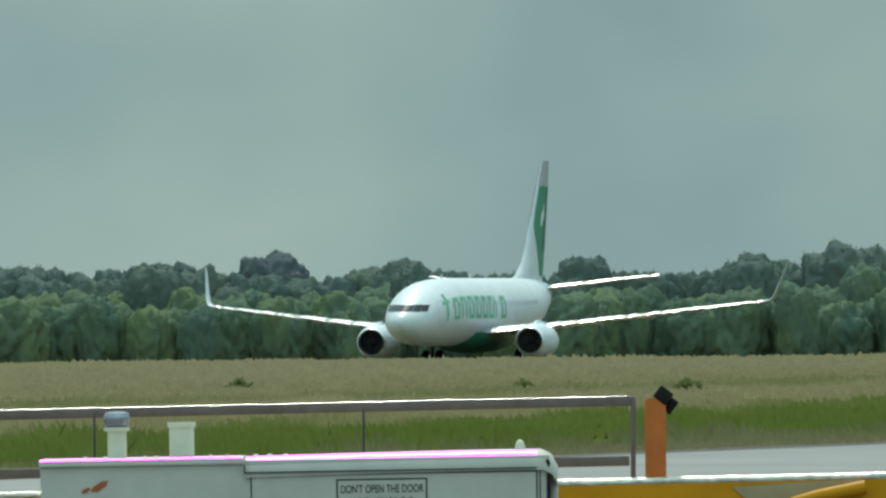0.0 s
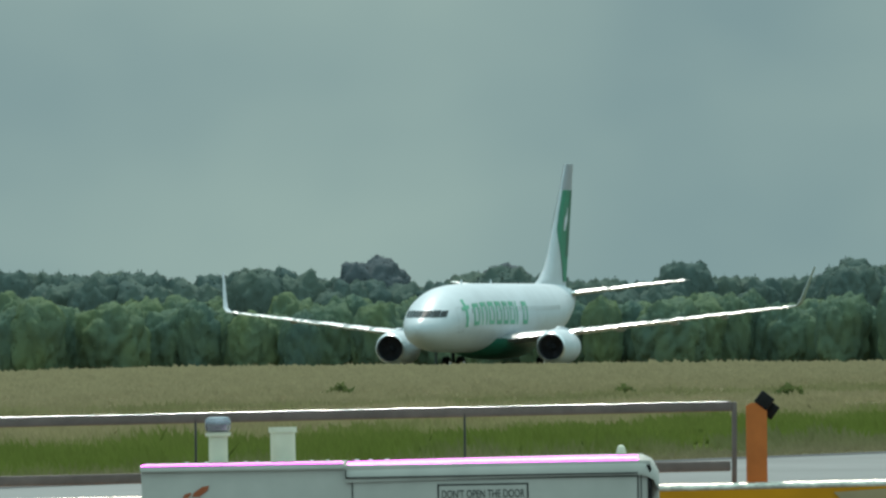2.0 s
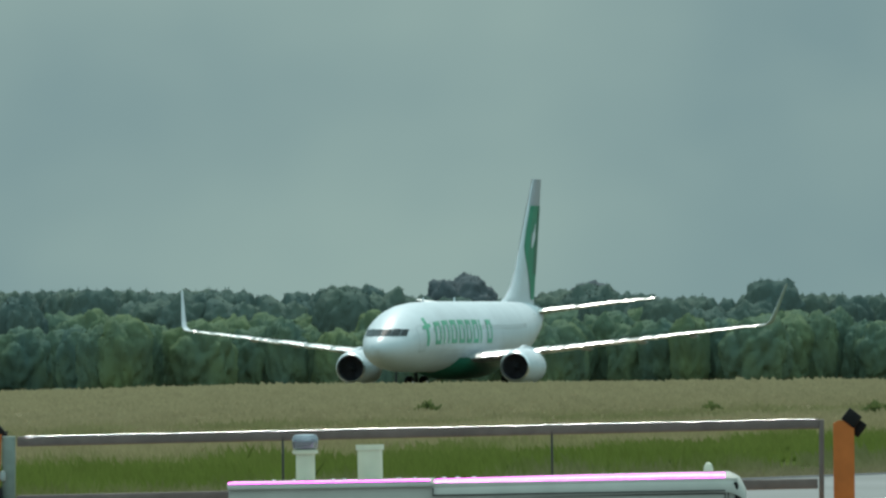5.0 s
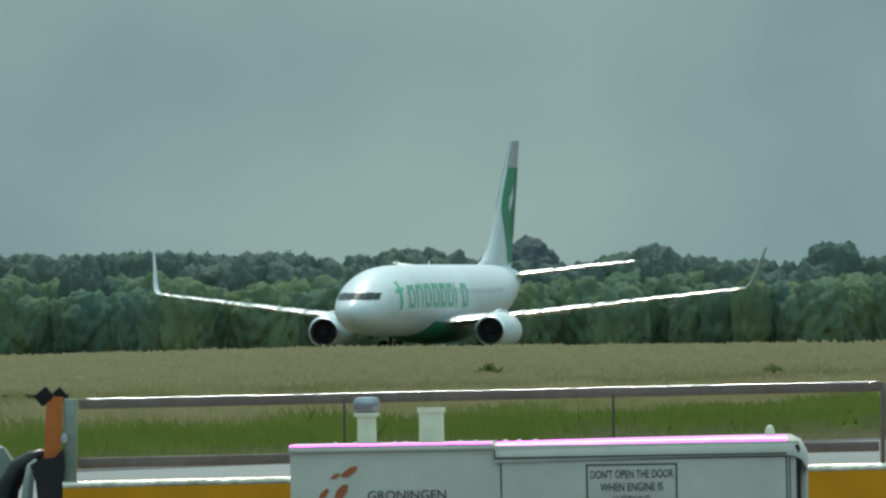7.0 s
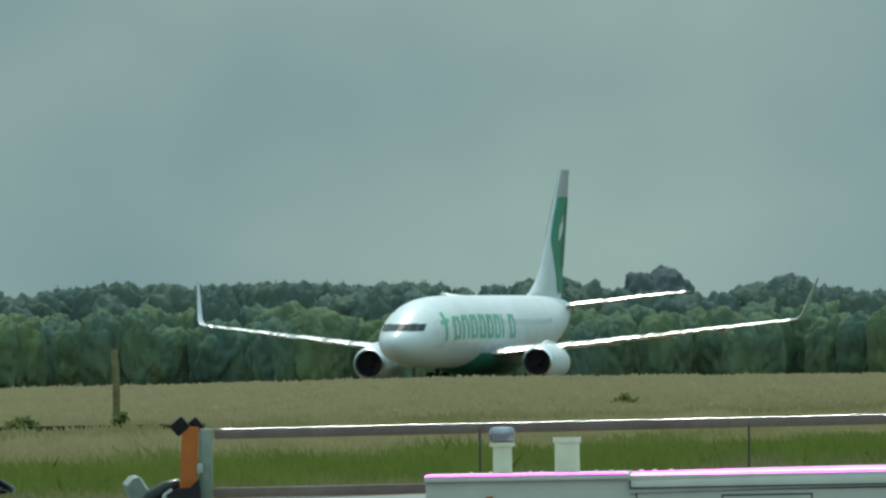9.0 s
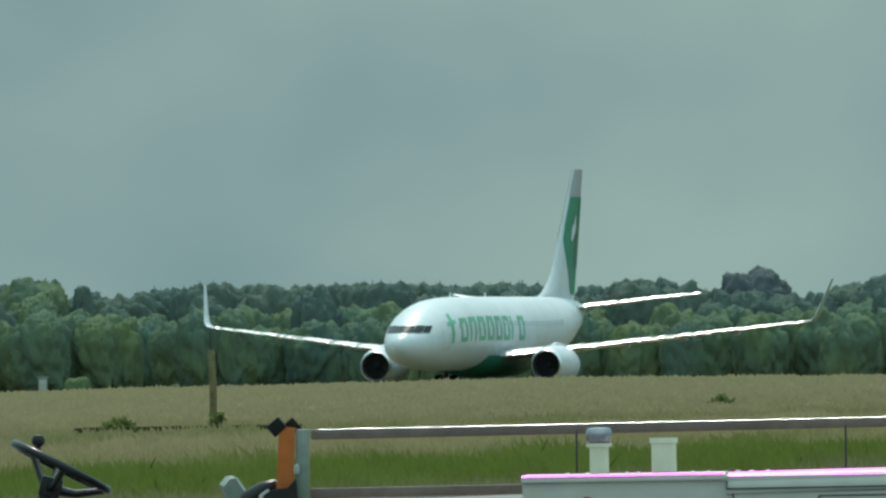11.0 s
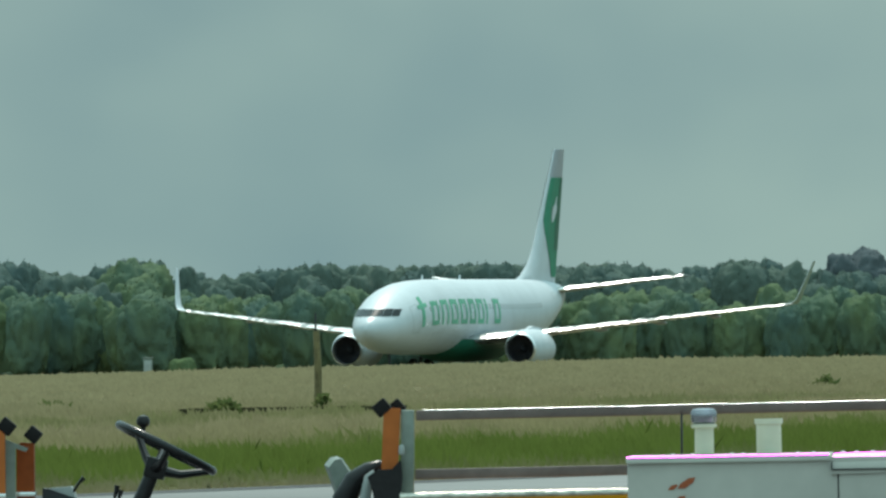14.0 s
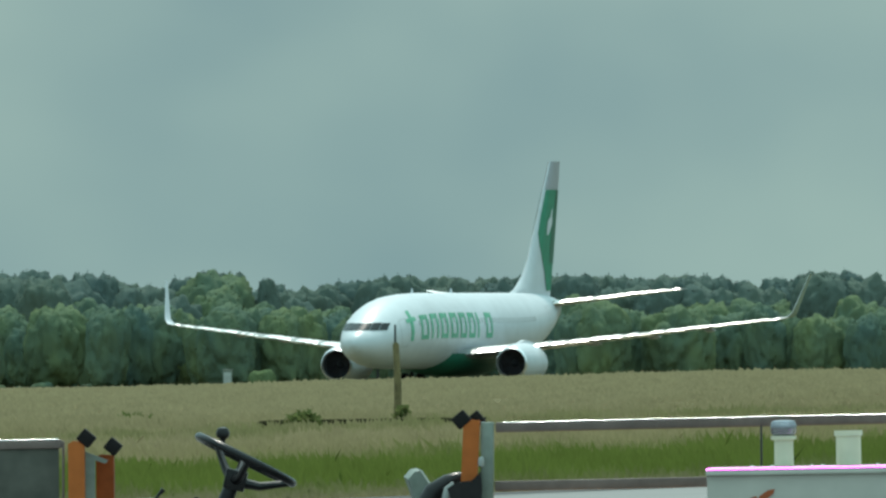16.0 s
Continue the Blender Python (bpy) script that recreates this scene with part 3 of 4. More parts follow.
            rings.append([full[k] for k in (13, 14, 15, 0, 1, 2, 3)])
        loft(bm, rings, caps=False, closed=False)
        part("slat", bm, SLAT, wing, "bare metal leading edge slat, jagged to imitate glinting heat shimmer")
        tip = part("winglet", winglet_bm(side), AIR_WHITE, wing, "white upturned winglet with a sage outer face")
        part("livery_field", winglet_field_bm(side), WINGLET_OUTER, tip, "sage green outer face, darkened as the shaded side")
        for y, s, ln in ((7.2, 18.0, 3.2), (10.2, 19.4, 2.8), (13.0, 20.7, 2.3)):
            bm = bmesh.new()
            z = 2.05 + (y - 1.5) * 0.115 - 0.12
            loft(bm, [ring_x(s + ln * u, side * y, z, 0.02 + 0.11 * math.sin(math.pi * min(u * 0.9 + 0.05, 1)), 10) for u in (0, 0.2, 0.45, 0.7, 1)])
            part("flap_fairing", bm, AIR_GREY, wing)
        # engine
        y, z = side * 4.83, 1.60
        bm = bmesh.new()
        loft(bm, [ring_x(s, y, z, r, 32, f) for s, r, f in ((11.92, 0.86, 0.05), (12.25, 0.97, 0.06), (12.9, 1.06, 0.07), (13.9, 1.09, 0.06), (15.0, 1.02, 0.03), (15.8, 0.90, 0.0), (15.85, 0.80, 0.0), (15.0, 0.75, 0))], caps=False)
        nac = part("engine_nacelle", bm, AIR_WHITE, plane, "white engine nacelle")
        bm = bmesh.new()
        loft(bm, [ring_x(s, y, z, r, 32, f) for s, r, f in ((11.93, 0.865, 0.05), (11.80, 0.85, 0.05), (11.74, 0.80, 0.05), (11.80, 0.76, 0.05), (12.0, 0.75, 0.04))], caps=False)
        part("inlet_lip", bm, BARE_METAL, nac, "polished metal inlet lip")
        bm = bmesh.new()
        loft(bm, [ring_x(s, y, z, r, 32, 0.03) for s, r in ((12.0, 0.75), (12.6, 0.77), (12.62, 0.2))], caps=False)
        part("inlet_duct", bm, INLET, nac, "dark inlet duct")
        for k in range(24):
            bm = bmesh.new()
            a = k * math.tau / 24
            q = [(12.45, 0.2, a), (12.55, 0.2, a + 0.16), (12.58, 0.75, a + 0.2), (12.4, 0.75, a + 0.02)]
            bm.faces.new([bm.verts.new((18 - s, y + math.cos(t) * r, z + math.sin(t) * r)) for s, r, t in q])
            bmesh.ops.solidify(bm, geom=bm.faces[:], thickness=0.012)
            part("fan_blade", bm, INLET, nac)
        bm = bmesh.new()
        loft(bm, [ring_x(s, y, z, r, 16) for s, r in ((12.05, 0.01), (12.2, 0.1), (12.5, 0.22))])
        part("spinner", bm, DARK_METAL, nac)
        bm = bmesh.new()
        loft(bm, [ring_x(s, y, z, r, 20) for s, r in ((15.2, 0.62), (16.2, 0.5), (16.9, 0.36), (17.4, 0.05))])
        part("exhaust_cone", bm, DARK_METAL, nac)
        bm = bmesh.new()
        loft(bm, [[(18 - s, y - w, zz), (18 - s, y + w, zz), (18 - s, y + w, zt), (18 - s, y - w, zt)] for s, w, zz, zt in ((13.0, 0.06, 2.55, 2.66), (14.2, 0.16, 2.4, 2.82), (16.5, 0.16, 2.1, 2.62), (18.0, 0.04, 2.2, 2.5))])
        part("pylon", bm, AIR_WHITE, nac)
        # tailplane
        bm = bmesh.new()
        loft(bm, [foil((18 - s, side * yy, zz), c, 0.09, (0, 0, 1)) for yy, s, c, zz in ((0.4, 33.3, 4.2, 4.72), (7.15, 37.3, 1.5, 5.52))])
        tail = part("tailplane", bm, AIR_GREY, plane, "pale grey tailplane")
        bm = bmesh.new()
        rings = []
        for k in range(36):
            u = k / 35
            # the same shimmer jitter on the tailplane's edge
            full = foil((18 - 33.3 - 4.0 * u + 0.02, side * (0.4 + 6.75 * u), 4.724 + 0.80 * u + shimmer.uniform(-0.025, 0.025)), 4.2 - 2.7 * u, 0.096, (0, 0, 1))
            rings.append([full[j] for j in (15, 0, 1, 2)])
        loft(bm, rings, caps=False, closed=False)
        part("leading_edge", bm, SLAT, tail, "bare metal leading edge")
        # main gear
        bm = bmesh.new()
        tube(bm, [(18 - 19.6, side * 2.86, 0.57), (18 - 19.5, side * 2.9, 2.2)], 0.11)
        leg = part("main_gear", bm, DARK_METAL, plane, "dark metal main landing gear leg")
        for o in (-0.43, 0.43):
            wheel(leg, 18 - 19.6, side * 2.86 + o, 0.565, 0.40)
    # fin
    bm = bmesh.new()

    def fin_ring(z, s0, s1, th):
        return [Vector((18 - s0 - (s1 - s0) * u, v * th, z)) for u, v in ((0, 0), (0.06, 0.6), (0.25, 1), (0.6, 0.7), (1, 0.03), (1, -0.03), (0.6, -0.7), (0.25, -1), (0.06, -0.6))]

    def fin_le(z):
        return float(np.interp(z, [5.2, 5.6, 6.3, 7.2, 12.5], [28.0, 29.7, 31.3, 32.4, 36.85]))

    def fin_te(z):
        return 36.7 + (z - 5.2) * 0.30

    def fin_th(z):
        return 0.30 - 0.022 * (z - 5.2)
    zs = (5.0, 5.2, 5.6, 6.3, 7.2, 9.0, 11.0, 12.3, 12.5)
    loft(bm, [fin_ring(z, fin_le(max(z, 5.2)), fin_te(z), fin_th(z) * (0.6 if z > 12.4 else 1)) for z in zs])
    fin = part("fin", bm, AIR_WHITE, plane, "white tail fin with green livery")

    def fin_patch(name, material, outline, lift, label=""):
        """A livery field on both faces of the fin: outline of (z, chord fraction from, to)."""
        for side in (-1, 1):
            bm = bmesh.new()
            rows = []
            for z, u0, u1 in outline:
                row = []
                for k in range(25):
                    u = u0 + (u1 - u0) * k / 24
                    th = float(np.interp(u, [0, 0.06, 0.25, 0.6, 1], [0, 0.6, 1, 0.7, 0.03])) * fin_th(z) + lift
                    row.append(bm.verts.new((18 - fin_le(z) - (fin_te(z) - fin_le(z)) * u, side * th, z)))
                rows.append(row)
            for a, b in zip(rows, rows[1:]):
                for k in range(24):
                    bm.faces.new((a[k], a[k + 1], b[k + 1], b[k]))
            part(name, bm, material, fin, label)
    fin_patch("livery_field", AIR_GREEN, [(5.5, 0.84, 0.99), (6.3, 0.66, 0.99), (7.2, 0.40, 0.99), (7.9, 0.20, 0.99), (8.6, 0.07, 0.99), (9.5, 0.05, 0.99), (10.95, 0.05, 0.99)], 0.03, "green livery field")
    fin_patch("fin_cap", FIN_CAP, [(10.97, 0.03, 0.995), (11.6, 0.03, 0.995), (12.49, 0.03, 0.995)], 0.015, "grey fin cap")
    fin_patch("livery_shade", AIR_GREEN_DARK, [(7.0, 0.76, 0.99), (9.0, 0.70, 0.99), (10.95, 0.76, 0.99)], 0.045, "darker green livery band")
    fin_patch("livery_mark", AIR_WHITE, [(8.5, 0.44, 0.52), (8.8, 0.40, 0.60), (9.05, 0.38, 0.68), (9.3, 0.38, 0.68), (9.5, 0.50, 0.62), (9.9, 0.54, 0.60)], 0.055, "plain white mark")
    # nose gear
    bm = bmesh.new()
    tube(bm, [(15.0, 0, 0.36), (14.9, 0, 1.7)], 0.07)
    leg = part("nose_gear", bm, DARK_METAL, plane, "dark metal nose landing gear leg")
    for o in (-0.2, 0.2):
        wheel(leg, 15.0, o, 0.345, 0.2)
    for s, y0, w in ((9.5, 0, 0.25), (17, 0, 0.3)):
        bm = bmesh.new()
        loft(bm, [[(18 - s - u, y0 - h, z), (18 - s - u - c, y0 - h, z), (18 - s - u - c, y0 + h, z), (18 - s - u, y0 + h, z)] for z, u, c, h in ((5.36, 0, 0.35, 0.03), (5.62, 0.15, 0.18, 0.015))])
        part("aerial", bm, AIR_WHITE, body)
    return plane


AIRLINER = airliner()
TAXI = [(0.0, 1.82, 1284.31, 0.04, -103.01), (2.0, -2.92, 1263.43, 0.02, -103.07), (4.0, -7.59, 1243.42, -0.0, -103.14), (6.5, -13.5, 1221.05, -0.03, -103.22), (9.0, -19.43, 1200.02, -0.08, -103.3), (10.75, -23.38, 1185.2, -0.12, -103.5), (12.5, -27.28, 1171.05, -0.16, -103.75), (14.25, -31.11, 1157.93, -0.23, -104.0), (16.0, -34.85, 1145.48, -0.3, -104.2)]      # seconds, x, y, z, heading


def motions():
    walk(AIRLINER, [(t, pose(x, y, z, 0, 0, heading)) for t, x, y, z, heading in TAXI])


# ---------------------------------------------------------------- ground power unit
CART_WHITE = paint("cart_white_enamel", (0.50, 0.51, 0.49), 0.36, spread=0.05, grain=7, spec=1.0)
CART_SIDE = paint("cart_panel_paint", (0.43, 0.40, 0.36), 0.45, spread=0.06, grain=9, bump=0.03)
PIPE_CREAM = paint("pipe_cream", (0.58, 0.565, 0.45), 0.5, spread=0.06, grain=14)
# magenta base colour stands in for the coloured fringe of the sun's glare
GLARE_TINT = paint("magenta_glare_tint", (0.95, 0.115, 0.92), 0.46, metal=1.0, spread=0.10, grain=14, bump=0.15)
SCUFFED = paint("scuffed_edge_metal", (0.62, 0.57, 0.50), 0.34, metal=0.7, spread=0.3, grain=26, bump=0.5)
CHROME = paint("cap_chrome", (0.33, 0.32, 0.36), 0.22, metal=0.9, spread=0.15, grain=30)
INK = paint("black_ink", (0.02, 0.02, 0.02), 0.6, spread=0.1, grain=20)
LOGO_ORANGE = paint("logo_orange", (0.34, 0.075, 0.022), 0.45, spread=0.06, grain=10)
ORANGE = paint("orange_paint", (0.47, 0.125, 0.030), 0.55, spec=0.2, spread=0.12, grain=14, bump=0.06)
ORANGE_DARK = paint("scuffed_dark_orange", (0.25, 0.050, 0.009), 0.55, spec=0.2, spread=0.2, grain=14)
FADED = paint("faded_beige", (0.33, 0.24, 0.13), 0.6, spread=0.12, grain=8)
YELLOW = paint("yellow_paint", (0.52, 0.21, 0.004), 0.45, spec=0.2, spread=0.12, grain=6)
ALUMINIUM = paint("worn_aluminium", (0.17, 0.125, 0.115), 0.5, spec=0.2, metal=0.1, spread=0.12, grain=20)
TRIM = paint("polished_trim", (0.86, 0.86, 0.84), 0.24, metal=1.0, spread=0.05, grain=30)
GREY_PANEL = paint("grey_panel", (0.095, 0.092, 0.078), 0.6, spec=0.15, spread=0.22, grain=10)
VINYL = paint("black_vinyl", (0.014, 0.012, 0.013), 0.30, spec=0.3, spread=0.2, grain=30, bump=0.1)
RIM_BLACK = paint("glossy_black_rim", (0.010, 0.009, 0.010), 0.25, spec=0.35, spread=0.2, grain=30)
SHELL = paint("grey_green_shell", (0.20, 0.23, 0.20), 0.45, spread=0.15, grain=20)
PALE_PLASTIC = paint("pale_plastic", (0.34, 0.36, 0.35), 0.45, spread=0.1, grain=20)
POST_WOOD = paint("weathered_post", (0.16, 0.125, 0.055), 0.85, spread=0.25, grain=9, bump=0.5)


def plate(bm, pts, y, thick=0.003):
    """A flat shape of outline (x, z), facing the terminal."""
    a = [bm.verts.new((x, y, z)) for x, z in pts]
    b = [bm.verts.new((x, y + thick, z)) for x, z in pts]
    bm.faces.new(a)
    bm.faces.new(b[::-1])
    for i in range(len(pts)):
        j = (i + 1) % len(pts)
        bm.faces.new((a[i], b[i], b[j], a[j]))
    return bm


def rolled(bm, line, r, depth):
    """A sheet along the line (x, z) whose front edge is rolled over with radius r."""
    rings = []
    for x, z in line:
        ring = [(x, -0.014, z - r - 0.004)]
        ring += [(x, -0.014 + r - r * math.cos(a), z - r + r * math.sin(a)) for a in [k * math.pi / 16 for k in range(9)]]
        ring += [(x, depth, z), (x, depth, z - 0.01), (x, r, z - r - 0.004)]
        rings.append(ring)
    return loft(bm, rings)


def lathe(bm, x, y, prof, n=24):
    loft(bm, [[(x + math.cos(k * math.tau / n) * r, y + math.sin(k * math.tau / n) * r, z) for k in range(n)] for r, z in prof])
    return bm


def words(name, text, x, y, z, size, material, parent, width=None):
    cu = bpy.data.curves.new(name, "FONT")
    cu.body, cu.size, cu.align_x, cu.extrude = text, size, "CENTER", 0.001
    ob = new(name, cu)
    deps = bpy.context.evaluated_depsgraph_get()
    me = bpy.data.meshes.new_from_object(ob.evaluated_get(deps))
    bpy.data.objects.remove(ob)
    span = max(v.co.x for v in me.vertices) - min(v.co.x for v in me.vertices)
    k = width / span if width else 1.0
    m = Matrix.Translation((x, y, z)) @ Matrix.Rotation(radians(90), 4, "X") @ Matrix.Diagonal((k, 1, 1, 1))
    me.transform(m)
    me.materials.clear()
    me.materials.append(material)
    ob = new(name, me)
    ob.parent = parent
    return ob


def ground_power_unit():
    """White engine-driven trailer; built in its own space, then leaned to fit the camera's view."""
    Y = 82.0
    x0, x1, top = -1.543, 0.401, 1.546
    aside = 0.014
    unit = tagged(new("ground_power_unit"), "white ground power trailer with two stub pipes on its roof", "power trailer")
    unit.matrix_basis = Matrix.Translation(((x0 + x1) / 2 + aside, Y, 0))
    c = (x0 + x1) / 2
    h = (x1 - x0) / 2

    def X(v):
        return v - c
    depth = 1.35
    bm = bmesh.new()
    box(bm, (-h, 0, 0.42), (h, depth, top - 0.010), 0.012)
    box(bm, (h - 0.005, 0.10, 0.44), (h + 0.030, depth - 0.08, top - 0.05), 0.02)
    part("housing", bm, CART_SIDE, unit, "off-white painted sheet housing")
    # roof sheets: a flat one over the plant, a raised one over the doors
    seam = X(-0.765)
    bm = bmesh.new()
    rolled(bm, [(-h - 0.004, top), (seam - 0.002, top)], 0.020, depth)
    part("roof_sheet", bm, CART_SIDE, unit, "off-white roof sheet")
    bm = bmesh.new()
    n = 14
    prof = [(seam + 0.002 + (h - 0.03 - seam) * k / n, top - 0.004 + 0.010 * math.sin(math.pi * k / n * 0.55)) for k in range(n + 1)] + [(h + 0.008, top - 0.012), (h + 0.030, top - 0.055)]
    rolled(bm, prof, 0.070, depth)
    part("roof_sheet", bm, CART_SIDE, unit, "off-white cambered roof sheet")
    # added strips along the roof edge; their tint paints in the magenta sun glare
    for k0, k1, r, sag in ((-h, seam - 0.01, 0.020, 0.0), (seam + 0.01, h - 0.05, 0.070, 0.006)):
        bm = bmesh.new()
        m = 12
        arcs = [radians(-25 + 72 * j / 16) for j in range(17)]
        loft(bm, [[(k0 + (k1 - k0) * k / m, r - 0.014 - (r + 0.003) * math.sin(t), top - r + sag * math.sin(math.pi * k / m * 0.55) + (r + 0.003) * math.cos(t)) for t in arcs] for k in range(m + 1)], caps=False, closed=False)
        part("drip_edge", bm, GLARE_TINT, unit, "added metal roof strip, tinted magenta for the sun glare's fringe")
    # door leaf with its seam
    d0, d1, dz = X(-0.742), X(0.352), 1.477
    for a, b in (((d0, dz - 0.004), (d1, dz)), ((d0, 0.6), (d0 + 0.004, dz)), ((d1 - 0.004, 0.6), (d1, dz)), ((seam, top - 0.062), (h - 0.05, top - 0.057)), ((seam, top - 0.062), (seam + 0.004, top - 0.03))):
        bm = bmesh.new()
        box(bm, (a[0], -0.003 if b[1] < top - 0.065 else -0.020, a[1]), (b[0], 0.004, b[1]))
        part("door_seam", bm, INK, unit)
    bm = bmesh.new()
    box(bm, (d0 + 0.006, -0.006, 0.60), (d1 - 0.006, 0.004, dz - 0.006), 0.003)
    door = part("door", bm, CART_SIDE, unit, "closed off-white engine door")
    # corner post and dark gasket at the end
    bm = bmesh.new()
    gx = X(0.395)
    tube(bm, [(gx, -0.004, 0.5), (gx, -0.004, top - 0.045), (gx - 0.006, -0.002, top - 0.03)], 0.008, 8)
    part("gasket", bm, RUBBER, unit, "black rubber corner gasket")
    bm = bmesh.new()
    px = X(0.363)
    box(bm, (px - 0.003, -0.004, 0.5), (px + 0.001, 0.002, top - 0.03))
    part("end_seam", bm, INK, unit)
    # roof pipes
    ax, z0, z1 = X(-1.253), top - 0.01, 1.662
    bm = bmesh.new()
    lathe(bm, ax, 0.35, [(0.037, z0), (0.036, z1 - 0.012), (0.048, z1 - 0.008), (0.049, z1 + 0.004), (0.037, z1 + 0.006)])
    pipe = part("filler_pipe", bm, PIPE_CREAM, unit, "cream filler pipe")
    bm = bmesh.new()
    zc = 1.727
    lathe(bm, ax, 0.35, [(0.036, z1 + 0.004), (0.047, z1 + 0.012), (0.050, z1 + 0.03), (0.050, zc - 0.018), (0.044, zc - 0.004), (0.03, zc), (0.001, zc + 0.001)])
    part("cap", bm, CHROME, pipe, "dull chrome screw cap")
    bx, zt = X(-1.006), 1.683
    bm = bmesh.new()
    lathe(bm, bx, 0.40, [(0.048, z0), (0.0475, zt - 0.022), (0.054, zt - 0.020), (0.054, zt), (0.046, zt), (0.045, zt - 0.08), (0.001, zt - 0.081)])
    part("vent_pipe", bm, PIPE_CREAM, unit, "open cream vent pipe")
    nx = X(0.289)
    bm = bmesh.new()
    lathe(bm, nx, 0.30, [(0.020, top), (0.019, top + 0.018), (0.015, top + 0.036), (0.008, top + 0.045), (0.001, top + 0.047)], 14)
    part("roof_lamp", bm, PIPE_CREAM, unit, "small pale roof lamp")
    # lifted bolts along the sheet edge
    for bolt_x in (-1.370, -1.295, -1.144, -1.101, -0.892, -0.832, -0.720, -0.668, -0.606):
        bm = bmesh.new()
        lathe(bm, X(bolt_x), 0.10, [(0.011, top - 0.002), (0.011, top + 0.006), (0.006, top + 0.010)], 8)
        part("bolt", bm, CART_WHITE, unit)
    # notice on the door
    sx0, sx1, st = X(-0.415), X(-0.068), 1.456
    sb = st - 0.185
    bm = bmesh.new()
    box(bm, (sx0, -0.009, sb), (sx1, -0.005, st), 0.001)
    sign = part("notice", bm, CART_SIDE, unit, "white notice with a black border")
    for a, b in (((sx0, st - 0.006), (sx1, st)), ((sx0, sb), (sx1, sb + 0.006)), ((sx0, sb), (sx0 + 0.006, st)), ((sx1 - 0.006, sb), (sx1, st))):
        bm = bmesh.new()
        box(bm, (a[0], -0.0105, a[1]), (b[0], -0.008, b[1]))
        part("border", bm, INK, sign)
    mid = (sx0 + sx1) / 2
    for k, (text, w) in enumerate((("DON'T OPEN THE DOOR", 0.316), ("WHEN ENGINE IS", 0.238), ("WORKING", 0.14))):
        words("lettering", text, mid, -0.0105, st - 0.054 - k * 0.049, 0.044, INK, sign, w)
    # place name and a plain leaf mark
    words("lettering", "GRONINGEN", X(-1.099), -0.003, 1.335, 0.050, INK, unit, 0.298)
    for pts in ([(-1.389, 1.418), (-1.380, 1.433), (-1.358, 1.441), (-1.352, 1.435), (-1.367, 1.420)], [(-1.352, 1.424), (-1.343, 1.441), (-1.311, 1.462), (-1.285, 1.466), (-1.292, 1.447), (-1.324, 1.424)],
                [(-1.377, 1.345), (-1.368, 1.372), (-1.346, 1.394), (-1.324, 1.396), (-1.327, 1.368), (-1.351, 1.338)], [(-1.437, 1.345), (-1.428, 1.364), (-1.404, 1.384), (-1.396, 1.373), (-1.411, 1.347)]):
        bm = bmesh.new()
        plate(bm, [(X(x), z) for x, z in pts], -0.003, 0.002)
        part("leaf_mark", bm, LOGO_ORANGE, unit, "plain orange leaf shape")
    # running gear
    bm = bmesh.new()
    box(bm, (-h + 0.05, 0.1, 0.34), (h - 0.05, depth - 0.1, 0.44), 0.01)
    part("chassis", bm, DARK_METAL, unit)
    for wx in (-h + 0.4, h - 0.4):
        for wy in (0.05, depth - 0.05):
            bm = bmesh.new()
            prof = [(-0.09, 0.14), (-0.09, 0.24), (-0.06, 0.27), (0.06, 0.27), (0.09, 0.24), (0.09, 0.14)]
            loft(bm, [[(wx + math.cos(k * math.tau / 20) * q, wy + o, 0.27 + math.sin(k * math.tau / 20) * q) for k in range(20)] for o, q in prof])
            part("wheel", bm, RUBBER, unit, "black rubber tyre")
    unit.matrix_basis = unit.matrix_basis @ Matrix.Rotation(radians(-0.45), 4, "Y")
    return unit


ground_power_unit()


# ---------------------------------------------------------------- belt loader behind the trailer
def bumper(bm, x, y, z, w, h, turn, d=0.09):
    m = Matrix.Translation((x, y, z)) @ Matrix.Rotation(radians(turn), 4, "Y")
    box(bm, (-w / 2, -d / 2, -h / 2), (w / 2, d / 2, h / 2), 0.006, m)
    return bm


